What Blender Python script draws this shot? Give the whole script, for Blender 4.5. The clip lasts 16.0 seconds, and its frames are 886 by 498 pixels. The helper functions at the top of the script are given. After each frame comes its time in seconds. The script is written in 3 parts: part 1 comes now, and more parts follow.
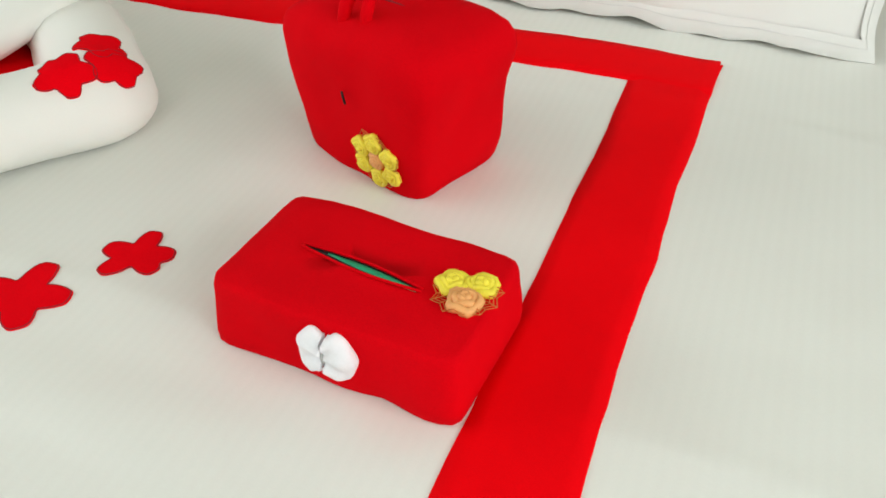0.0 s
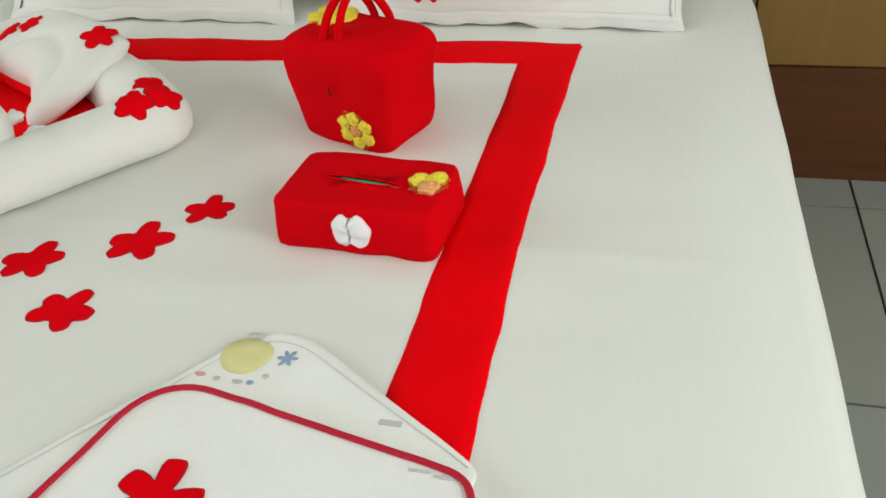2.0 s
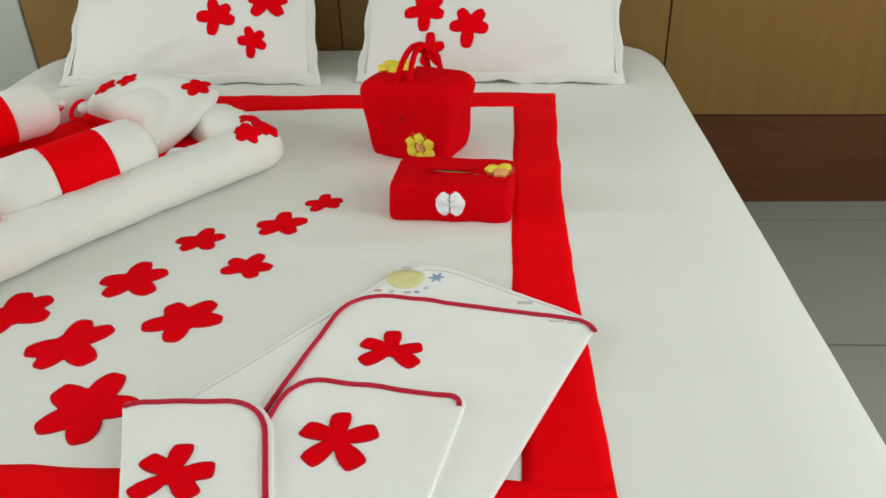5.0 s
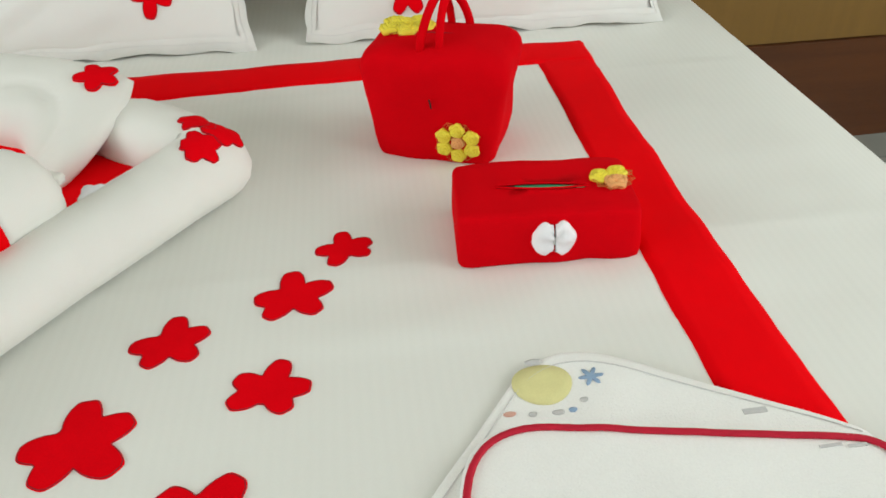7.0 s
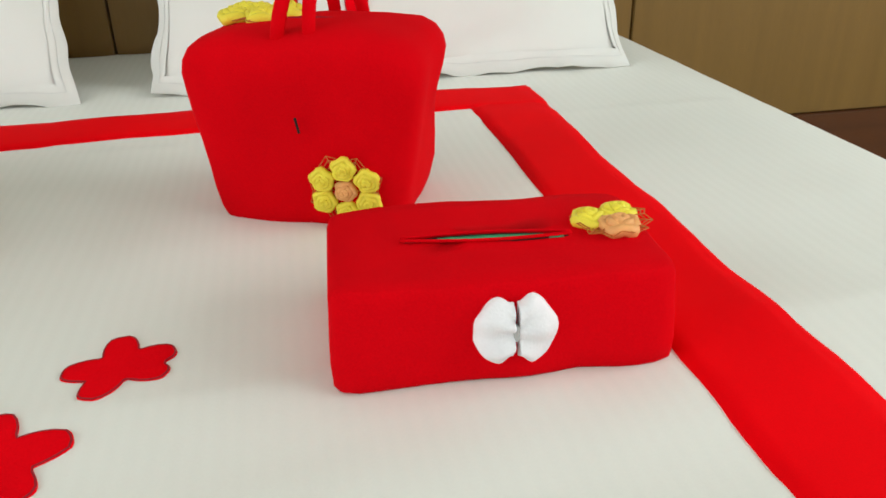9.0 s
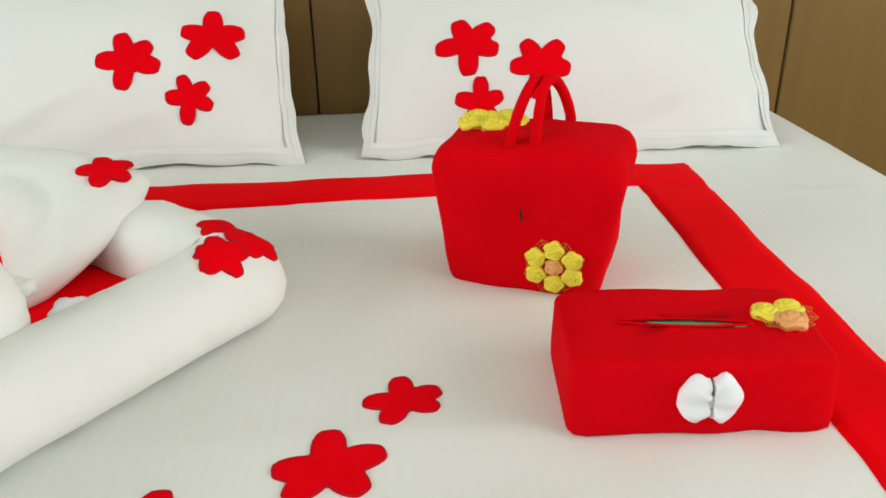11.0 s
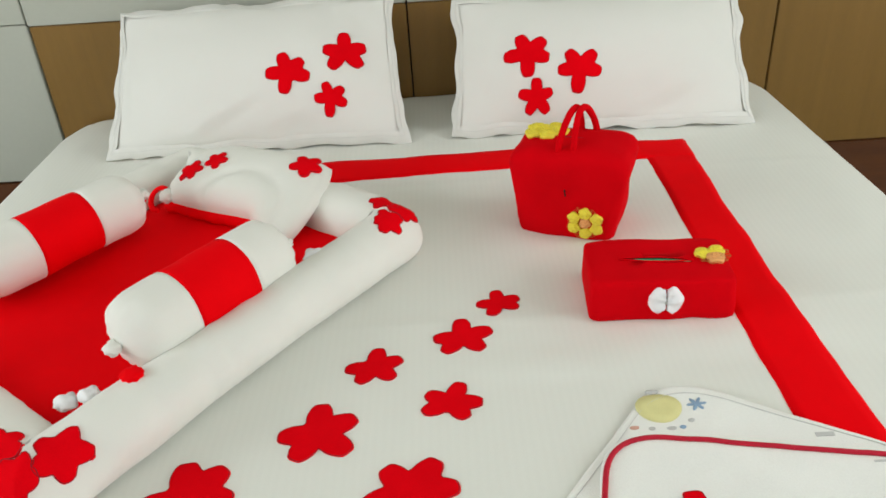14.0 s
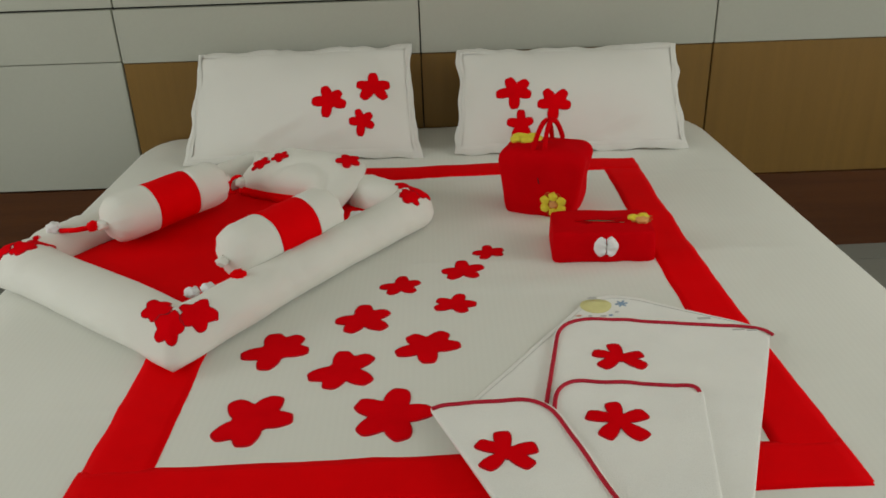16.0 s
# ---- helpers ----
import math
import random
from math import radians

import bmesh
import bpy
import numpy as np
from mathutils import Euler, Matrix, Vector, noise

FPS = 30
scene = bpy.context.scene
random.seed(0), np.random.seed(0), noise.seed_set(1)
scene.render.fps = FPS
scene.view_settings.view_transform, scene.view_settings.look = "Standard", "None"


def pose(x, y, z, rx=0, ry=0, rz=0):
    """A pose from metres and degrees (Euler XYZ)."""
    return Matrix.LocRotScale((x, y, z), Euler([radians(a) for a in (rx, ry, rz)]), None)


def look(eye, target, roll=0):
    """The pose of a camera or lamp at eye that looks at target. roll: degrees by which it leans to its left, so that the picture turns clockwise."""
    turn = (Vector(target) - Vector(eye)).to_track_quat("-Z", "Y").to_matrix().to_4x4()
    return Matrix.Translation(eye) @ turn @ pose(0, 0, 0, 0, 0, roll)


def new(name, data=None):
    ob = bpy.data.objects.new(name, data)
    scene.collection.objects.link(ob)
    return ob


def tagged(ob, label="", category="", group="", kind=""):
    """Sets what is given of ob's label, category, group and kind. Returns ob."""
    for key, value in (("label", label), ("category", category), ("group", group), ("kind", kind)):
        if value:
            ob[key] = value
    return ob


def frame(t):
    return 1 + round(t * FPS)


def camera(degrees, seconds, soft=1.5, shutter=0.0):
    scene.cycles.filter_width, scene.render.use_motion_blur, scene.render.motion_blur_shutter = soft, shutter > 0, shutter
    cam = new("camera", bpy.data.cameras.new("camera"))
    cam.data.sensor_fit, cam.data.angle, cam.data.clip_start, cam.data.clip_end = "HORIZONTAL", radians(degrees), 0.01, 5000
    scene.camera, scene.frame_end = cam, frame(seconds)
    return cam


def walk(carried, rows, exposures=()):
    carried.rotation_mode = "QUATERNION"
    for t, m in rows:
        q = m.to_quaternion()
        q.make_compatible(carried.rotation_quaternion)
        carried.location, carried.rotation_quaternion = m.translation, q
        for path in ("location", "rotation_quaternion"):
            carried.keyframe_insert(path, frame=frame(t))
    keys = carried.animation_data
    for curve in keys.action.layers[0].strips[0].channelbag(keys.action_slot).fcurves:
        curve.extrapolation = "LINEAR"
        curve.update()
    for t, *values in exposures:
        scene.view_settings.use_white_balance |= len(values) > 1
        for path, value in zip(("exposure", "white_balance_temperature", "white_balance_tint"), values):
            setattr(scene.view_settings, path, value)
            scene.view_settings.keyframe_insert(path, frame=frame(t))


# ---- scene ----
from mathutils.bvhtree import BVHTree

cam = camera(58.3, 16.0, soft=1.6)
PATH = [
    (0, (0.613, 0.627, 0.962), (0.014, 2.045, -0.315), -1.4),
    (0.5, (0.675, 0.56, 0.986), (0.073, 1.952, -0.318), -3.8),
    (1, (0.748, 0.435, 1.027), (0.127, 1.858, -0.233), -3.5),
    (1.5, (0.757, 0.349, 1.059), (0.14, 1.813, -0.155), -4.3),
    (2, (0.725, 0.244, 1.084), (0.23, 1.765, -0.116), -6.8),
    (2.5, (0.732, 0.164, 1.106), (0.344, 1.774, -0.015), -5.6),
    (3, (0.725, 0.046, 1.114), (0.364, 1.686, 0.027), -5.1),
    (3.5, (0.703, -0.059, 1.135), (0.31, 1.563, 0.033), -5.0),
    (4, (0.648, -0.162, 1.159), (0.292, 1.502, 0.109), -3.9),
    (4.5, (0.561, -0.259, 1.177), (0.315, 1.442, 0.155), -4.0),
    (4.7, (0.532, -0.266, 1.174), (0.314, 1.443, 0.158), -3.7),
    (6.8, (0.201, 0.197, 1.099), (0.338, 1.811, -0.075), -1.2),
    (7, (0.183, 0.245, 1.069), (0.336, 1.846, -0.12), -2.9),
    (7.5, (0.188, 0.382, 0.979), (0.453, 2.049, -0.094), -3.1),
    (8, (0.218, 0.51, 0.883), (0.553, 2.207, -0.121), -1.4),
    (8.2, (0.234, 0.551, 0.834), (0.557, 2.283, -0.113), -2.4),
    (9.2, (0.262, 0.578, 0.79), (0.61, 2.32, -0.1), -1.4),
    (10.3, (0.227, 0.533, 0.83), (0.575, 2.302, -0.036), -0.6),
    (10.5, (0.204, 0.515, 0.855), (0.497, 2.297, -0.003), -0.2),
    (11, (0.148, 0.46, 0.912), (0.24, 2.269, 0.064), -1.9),
    (11.5, (0.118, 0.38, 0.981), (0.13, 2.177, 0.102), -2.5),
    (12, (0.095, 0.346, 1.037), (0.043, 2.123, 0.123), -3.0),
    (12.5, (0.097, 0.315, 1.108), (-0.03, 2.042, 0.108), -3.7),
    (13, (0.116, 0.26, 1.173), (-0.033, 1.947, 0.11), -3.0),
    (13.5, (0.097, 0.139, 1.208), (0.0, 1.848, 0.175), -4.3),
    (14, (0.082, 0.009, 1.221), (0.042, 1.723, 0.192), -4.7),
    (14.5, (0.111, -0.139, 1.224), (0.068, 1.6, 0.237), -3.3),
    (15, (0.126, -0.287, 1.22), (0.049, 1.43, 0.198), -2.1),
    (15.5, (0.099, -0.404, 1.243), (0.051, 1.366, 0.314), -2.4),
    (16, (0.047, -0.527, 1.258), (0.038, 1.278, 0.397), -2.8),
]
EXPOSURES = [(0.0, 0.26, 6500, 10), (1.0, 0.16, 6500, 10), (2.5, 0.0, 6500, 10), (4.5, -0.06, 6500, 10), (7.0, 0.10, 6500, 10), (8.0, 0.20, 6500, 10), (12.5, 0.22, 6500, 10), (14.5, 0.04, 6550, 10), (15.4, -0.15, 6600, 10), (16.0, -0.68, 7000, 10)]
walk(cam, [(t, look(eye, target, roll)) for t, eye, target, roll in PATH], EXPOSURES)

# ---- world and light ----
BED = 0.5
ROOM = (-2.7, 2.6, -3.0, 2.0, 2.75)
WINDOW_L = (-1.0, 1.3, 0.85, 2.35)
# invented opening in the east wall, out of view, for the fill lamp
ADDED_WINDOW_R = (-1.0, 1.3, 0.85, 2.35)
# invented opening behind the camera, also out of view
ADDED_WINDOW_F = (-1.2, 1.6, 0.85, 2.25)
world = bpy.data.worlds.new("sky")
scene.world = world
world.use_nodes = True
wn = world.node_tree.nodes
sky = wn.new("ShaderNodeTexSky")
sky.sky_type, sky.sun_disc = "NISHITA", False
sky.sun_elevation, sky.sun_rotation = radians(50), radians(200)
world.node_tree.links.new(sky.outputs[0], wn["Background"].inputs[0])
wn["Background"].inputs[1].default_value = 0.12


def area(name, m, sx, sy, power, colour):
    data = bpy.data.lights.new(name, "AREA")
    data.shape, data.size, data.size_y, data.energy, data.color = "RECTANGLE", sx, sy, power, colour
    ob = new(name, data)
    ob.matrix_world = m
    return ob


area("window_daylight_west", look((ROOM[0] + 0.02, 0.15, 1.6), (0, 0.15, 1.2)), 2.2, 1.4, 43, (0.97, 1.0, 0.98))
# added fill from the east, no known source; brightens the bed's right side
area("added_fill_east", look((ROOM[1] - 0.02, 0.15, 1.6), (0, 0.15, 1.2)), 2.2, 1.4, 42, (0.98, 1.0, 0.97))
# weak fill added behind the camera to lift fronts and the foot end
area("added_fill_south", look((0.2, ROOM[2] + 0.02, 1.55), (0, 1.0, 1.2)), 2.7, 1.35, 12, (0.98, 1.0, 0.97))

# ---- materials ----


def material(name, colour, rough=0.8, metal=0.0, var=0.06, scale=6.0, fine=400.0, bump=0.1, dist=0.001, sheen=0.0, spec=0.3, stretch=(1, 1, 1), coords="Object", stripe=0.0, spread=0.0):
    m = bpy.data.materials.new(name)
    m.use_nodes = True
    nt = m.node_tree
    n, l = nt.nodes, nt.links
    b = n["Principled BSDF"]
    b.inputs["Roughness"].default_value, b.inputs["Metallic"].default_value = rough, metal
    b.inputs["Specular IOR Level"].default_value = spec
    b.inputs["Sheen Weight"].default_value = sheen
    tc, mp = n.new("ShaderNodeTexCoord"), n.new("ShaderNodeMapping")
    mp.inputs["Scale"].default_value = stretch
    l.new(tc.outputs[coords], mp.inputs[0])
    big, small = n.new("ShaderNodeTexNoise"), n.new("ShaderNodeTexNoise")
    big.inputs["Scale"].default_value, big.inputs["Detail"].default_value = scale, 5
    small.inputs["Scale"].default_value, small.inputs["Detail"].default_value = fine, 3
    l.new(mp.outputs[0], big.inputs[0]), l.new(mp.outputs[0], small.inputs[0])
    mix = n.new("ShaderNodeMix")
    mix.data_type = "FLOAT"
    mix.inputs[0].default_value = 0.4
    l.new(big.outputs[0], mix.inputs[2]), l.new(small.outputs[0], mix.inputs[3])
    ramp = n.new("ShaderNodeValToRGB")
    ramp.color_ramp.elements[0].position, ramp.color_ramp.elements[1].position = 0.3, 0.7
    ramp.color_ramp.elements[0].color = (*[c * (1 - var) for c in colour], 1)
    ramp.color_ramp.elements[1].color = (*[min(c * (1 + var), 0.95) for c in colour], 1)
    l.new(mix.outputs[0], ramp.inputs[0])
    out = ramp.outputs[0]
    if spread:
        info, hsv, mr = n.new("ShaderNodeObjectInfo"), n.new("ShaderNodeHueSaturation"), n.new("ShaderNodeMapRange")
        mr.inputs[3].default_value, mr.inputs[4].default_value = 1 - spread, 1 + spread
        l.new(info.outputs["Random"], mr.inputs[0]), l.new(mr.outputs[0], hsv.inputs["Value"]), l.new(out, hsv.inputs["Color"])
        out = hsv.outputs[0]
    l.new(out, b.inputs["Base Color"])
    bp = n.new("ShaderNodeBump")
    bp.inputs["Strength"].default_value, bp.inputs["Distance"].default_value = bump, dist
    height = small.outputs[0]
    if stripe:
        wave, add = n.new("ShaderNodeTexWave"), n.new("ShaderNodeMath")
        wave.bands_direction = "X"
        wave.inputs["Scale"].default_value, wave.inputs["Distortion"].default_value = stripe, 0.6
        add.operation = "MULTIPLY_ADD"
        add.inputs[1].default_value = 0.4
        l.new(tc.outputs[coords], wave.inputs[0]), l.new(wave.outputs[1], add.inputs[0]), l.new(small.outputs[0], add.inputs[2])
        height = add.outputs[0]
        tone = n.new("ShaderNodeMix")
        tone.data_type, tone.blend_type = "RGBA", "MULTIPLY"
        tone.inputs[7].default_value = (0.993, 0.993, 0.993, 1)
        l.new(wave.outputs[1], tone.inputs[0]), l.new(out, tone.inputs[6]), l.new(tone.outputs[2], b.inputs["Base Color"])
        rr = n.new("ShaderNodeMapRange")
        rr.inputs[3].default_value, rr.inputs[4].default_value = rough - 0.12, rough + 0.1
        l.new(wave.outputs[1], rr.inputs[0]), l.new(rr.outputs[0], b.inputs["Roughness"])
    l.new(height, bp.inputs["Height"])
    l.new(bp.outputs[0], b.inputs["Normal"])
    return m


WHITE = (0.78, 0.79, 0.73)
RED = (0.87, 0.0006, 0.004)
M_SHEET = material("white_striped_cotton", WHITE, 0.62, var=0.02, scale=3, fine=500, bump=0.12, dist=0.0006, sheen=0.1, stripe=27.0)
M_COTTON = material("white_cotton", (0.80, 0.80, 0.74), 0.85, var=0.025, scale=5, fine=900, bump=0.2, dist=0.0006, sheen=0.15)
M_PILLOW = material("white_pillow_cotton", (0.77, 0.765, 0.72), 0.85, var=0.02, scale=4, fine=800, bump=0.2, dist=0.0006, sheen=0.1)
M_TERRY = material("white_terry", (0.88, 0.885, 0.84), 0.95, var=0.05, scale=9, fine=480, bump=0.7, dist=0.0014, sheen=0.3)
M_RED = material("red_cotton", RED, 0.8, var=0.07, scale=9, fine=900, bump=0.2, dist=0.0006, spec=0.04)
M_FELT = material("red_felt", (0.79, 0.0008, 0.006), 0.95, var=0.10, scale=14, fine=600, bump=0.4, dist=0.001, spec=0.03)
M_BAG = material("red_quilted_cloth", (0.67, 0.0006, 0.005), 0.9, var=0.12, scale=11, fine=700, bump=0.35, dist=0.0010, spec=0.04)
M_THREAD = material("dark_red_thread", (0.33, 0.004, 0.012), 0.7, var=0.15, scale=80, fine=900, bump=0.3)
M_PIPING = material("crimson_piping", (0.50, 0.008, 0.03), 0.7, var=0.08, scale=60, fine=900, bump=0.3)
M_GREY_THREAD = material("grey_thread", (0.45, 0.45, 0.43), 0.8, var=0.1)
M_PALE_THREAD = material("pale_thread", (0.68, 0.68, 0.65), 0.8, var=0.1)
M_YELLOW = material("yellow_satin", (0.90, 0.75, 0.06), 0.5, var=0.10, scale=90, fine=600, bump=0.2)
M_PEACH = material("peach_satin", (0.83, 0.40, 0.14), 0.5, var=0.10, scale=90, fine=600, bump=0.2)
M_NET = material("gold_red_net", (0.55, 0.16, 0.03), 0.5, var=0.2, scale=90)
M_GREEN = material("green_packet_film", (0.02, 0.36, 0.17), 0.35, var=0.25, scale=60, fine=300, bump=0.2)
# near black: the zip pull's own colour, and painted shade in slot and gaps
M_DARK = material("black_and_gap_shade", (0.012, 0.010, 0.008), 0.7, var=0.2)
M_SATIN = material("white_satin", (0.85, 0.85, 0.86), 0.55, var=0.04, scale=70, fine=500, bump=0.4, dist=0.001)
M_TAN = material("tan_laminate", (0.225, 0.122, 0.027), 0.45, var=0.10, scale=2.2, fine=60, bump=0.05, stretch=(14, 14, 0.7), spec=0.4)
M_BROWN = material("brown_laminate", (0.105, 0.034, 0.009), 0.40, var=0.25, scale=2.5, fine=60, bump=0.05, stretch=(0.7, 14, 14), spec=0.4)
M_PANEL = material("white_laminate", (0.44, 0.45, 0.39), 0.45, var=0.03, scale=2, fine=120, bump=0.04)
M_WALL = material("painted_wall", (0.70, 0.70, 0.64), 0.9, var=0.03, scale=2, fine=150, bump=0.1)
M_CEIL = material("ceiling_paint", (0.80, 0.80, 0.77), 0.9, var=0.02, scale=2, fine=150, bump=0.1)
M_TILE = material("grey_vitrified_tile", (0.26, 0.27, 0.24), 0.14, var=0.05, scale=3, fine=90, bump=0.02, spec=0.5, spread=0.03)
M_GROUT = material("dark_grout", (0.03, 0.03, 0.028), 0.9, var=0.2)
M_PRINT_Y = material("yellow_print", (0.74, 0.70, 0.33), 0.95, var=0.08, scale=40, fine=700, bump=0.3)
M_PRINT_B = material("blue_print", (0.28, 0.40, 0.55), 0.95, var=0.12, scale=40, fine=700, bump=0.3)
M_PRINT_G = material("grey_print", (0.22, 0.22, 0.22), 0.95, var=0.12, scale=40)
M_LABEL = material("pale_grey_print", (0.56, 0.56, 0.54), 0.95, var=0.12, scale=40)
M_PRINT_P = material("pink_print", (0.72, 0.42, 0.33), 0.95, var=0.12, scale=40)

# ---- helpers ----


def part(name, bm, mat, parent=None, label="", smooth=True):
    me = bpy.data.meshes.new(name)
    bmesh.ops.recalc_face_normals(bm, faces=bm.faces[:])
    if smooth:
        for f in bm.faces:
            f.smooth = True
    bm.to_mesh(me)
    bm.free()
    me.materials.append(mat)
    ob = new(name, me)
    if parent is not None:
        ob.parent = parent
    if label:
        ob["label"] = label
    return ob


def thing(name, m, label, category, group="", kind=""):
    ob = new(name)
    ob.empty_display_size = 0.05
    ob.matrix_world = m
    return tagged(ob, label, category, group, kind)


def box_bm(x0, x1, y0, y1, z0, z1, bevel=0.0, bm=None):
    bm = bm or bmesh.new()
    made = bmesh.ops.create_cube(bm, size=1, matrix=Matrix.Translation(((x0 + x1) / 2, (y0 + y1) / 2, (z0 + z1) / 2)) @ Matrix.Diagonal((x1 - x0, y1 - y0, z1 - z0, 1)))
    if bevel:
        edges = list({e for v in made["verts"] for e in v.link_edges})
        bmesh.ops.bevel(bm, geom=edges, offset=bevel, segments=2, affect="EDGES")
    return bm


def rings_bm(rings, cap0=True, cap1=True, bm=None):
    bm = bm or bmesh.new()
    vs = [[bm.verts.new(p) for p in ring] for ring in rings]
    for a, b in zip(vs, vs[1:]):
        n = len(a)
        for i in range(n):
            bm.faces.new((a[i], a[(i + 1) % n], b[(i + 1) % n], b[i]))
    for flag, ring in ((cap0, vs[0]), (cap1, vs[-1])):
        if flag:
            c = bm.verts.new(sum((v.co for v in ring), Vector()) / len(ring))
            for i in range(len(ring)):
                bm.faces.new((ring[i], ring[(i + 1) % len(ring)], c))
    return bm


def tube_bm(points, radius, sides=8, closed=False, flat=1.0, bm=None):
    """A tube along points; flat squeezes it upright."""
    pts = [Vector(p) for p in points]
    rings = []
    n = len(pts)
    for i, p in enumerate(pts):
        a = pts[(i - 1) % n] if closed or i else pts[0]
        b = pts[(i + 1) % n] if closed or i < n - 1 else pts[-1]
        t = (b - a).normalized()
        side = t.cross(Vector((0, 0, 1)))
        side = side.normalized() if side.length > 1e-4 else Vector((1, 0, 0))
        up = side.cross(t)
        r = radius(i / max(n - 1, 1)) if callable(radius) else radius
        rings.append([p + side * r * math.cos(k * math.tau / sides) + up * r * flat * math.sin(k * math.tau / sides) for k in range(sides)])
    if closed:
        rings.append(rings[0])
        bm = rings_bm(rings, False, False, bm)
        bmesh.ops.remove_doubles(bm, verts=bm.verts[:], dist=1e-6)
        return bm
    return rings_bm(rings, True, True, bm)


def petal_outline(tips, r, inner, width, seed, blunt=1.35, steps=108):
    rnd = random.Random(seed)
    lens = [1 + rnd.uniform(-0.09, 0.05) for _ in tips]
    out = []
    for k in range(steps):
        a = k * 360 / steps
        best = inner
        for t, s in zip(tips, lens):
            d = abs((a - t + 180) % 360 - 180) / width
            if d < 1:
                best = max(best, inner + (s - inner) * min(1.0, blunt * (1 - d)))
        out.append((radians(a), r * best))
    out = [(a, rr * (1 + 0.03 * noise.noise((math.cos(a) * 3 + seed, math.sin(a) * 3, seed * 0.7)))) for a, rr in out]
    return [(a, (out[k - 1][1] + 2 * rr + out[(k + 1) % steps][1]) / 4) for k, (a, rr) in enumerate(out)]


def flower(parent, x, y, r, tips, surf, seed, inner=0.52, width=31, lift=0.0014, mat=None, label="red felt flower", blunt=1.35):
    """A cut-out flower sewn flat on a soft surface; surf(x, y) gives the height there."""
    out = petal_outline(tips, r, inner, width, seed, blunt)
    rings = []
    for f, dz in ((1.0, -0.0015), (1.0, lift * 0.6), (0.95, lift), (0.7, lift), (0.4, lift * 1.05), (0.12, lift * 1.05)):
        ring = []
        for a, rr in out:
            px, py = x + f * rr * math.cos(a), y + f * rr * math.sin(a)
            ring.append((px, py, surf(px, py) + dz))
        rings.append(ring)
    ob = part("applique_flower", rings_bm(rings, False, True), mat or M_FELT, parent, label)
    edge = []
    for a, rr in out[::2]:
        px, py = x + 0.975 * rr * math.cos(a), y + 0.975 * rr * math.sin(a)
        edge.append((px, py, surf(px, py) + lift * 0.8))
    part("stitched_edge", tube_bm(edge, 0.0007, 5, True), M_THREAD, ob)
    return ob


def super_ring(hx, hy, z, power=4.0, n=48, cx=0.0, cy=0.0):
    ring = []
    for k in range(n):
        a = k * math.tau / n
        c, s = math.cos(a), math.sin(a)
        d = (abs(c) ** power + abs(s) ** power) ** (-1 / power)
        ring.append(Vector((cx + hx * d * c, cy + hy * d * s, z)))
    return ring


def rounded(corners, steps=8):
    """A closed outline through corners (x, y, radius)."""
    out, n = [], len(corners)
    for i, (x, y, r) in enumerate(corners):
        p = Vector((x, y))
        a = (Vector(corners[i - 1][:2]) - p).normalized()
        b = (Vector(corners[(i + 1) % n][:2]) - p).normalized()
        p0, p1 = p + a * r, p + b * r
        for k in range(steps + 1):
            t = k / steps
            out.append(p0 * (1 - t) ** 2 + p * 2 * t * (1 - t) + p1 * t ** 2)
    return out


def resample(pts, step):
    out = []
    for a, b in zip(pts, pts[1:]):
        m = max(1, int((b - a).length / step))
        out += [a.lerp(b, k / m) for k in range(m)]
    return out + [pts[-1]]


# ---- room ----
X0, X1, Y0, Y1, ZC = ROOM


def wall_with_window(name, along, fixed, thick, lo, hi, win, label):
    """A wall along x or y with one opening through it, and its window."""
    bm = bmesh.new()
    for a, b, z0, z1 in ((lo, win[0], 0, ZC), (win[1], hi, 0, ZC), (win[0], win[1], 0, win[2]), (win[0], win[1], win[3], ZC)):
        if along == "y":
            box_bm(fixed - thick, fixed, a, b, z0, z1, bm=bm)
        else:
            box_bm(a, b, fixed - thick, fixed, z0, z1, bm=bm)
    return tagged(part(name, bm, M_WALL, smooth=False), label, "wall", kind="structure")


def window(name, along, fixed, win):
    w = thing(name, Matrix(), "unseen wide window with a painted frame and clear panes", "window", kind="structure")
    a0, a1, z0, z1 = win
    mid = (a0 + a1) / 2
    for p0, p1, q0, q1 in ((a0, a1, z0, z0 + 0.05), (a0, a1, z1 - 0.05, z1), (a0, a0 + 0.05, z0 + 0.05, z1 - 0.05), (a1 - 0.05, a1, z0 + 0.05, z1 - 0.05), (mid - 0.03, mid + 0.03, z0 + 0.05, z1 - 0.05)):
        bm = box_bm(fixed - 0.13, fixed - 0.08, p0, p1, q0, q1, 0.004) if along == "y" else box_bm(p0, p1, fixed - 0.13, fixed - 0.08, q0, q1, 0.004)
        part("window_frame", bm, M_PANEL, w, smooth=False)


wall_with_window("wall_west", "y", X0, 0.18, Y0, Y1 + 0.1, WINDOW_L, "plain painted wall with an unseen window")
wall_with_window("wall_south", "x", Y0, 0.18, X0, X1, ADDED_WINDOW_F, "plain painted wall with an unseen window")
window("window_1", "y", X0, WINDOW_L)
# invented window for the south fill, behind the camera
window("added_window_2", "x", Y0, ADDED_WINDOW_F)
wall_with_window("wall_east", "y", X1 + 0.18, 0.18, Y0, Y1 + 0.1, ADDED_WINDOW_R, "plain painted wall with an unseen window")
# invented window around the east fill, never in view
window("added_window_3", "y", X1 + 0.2, ADDED_WINDOW_R)
tagged(part("wall_north", box_bm(X0, X1, Y1 + 0.06, Y1 + 0.24, 0, ZC), M_WALL, smooth=False), "painted wall behind the panelling", "wall", kind="structure")
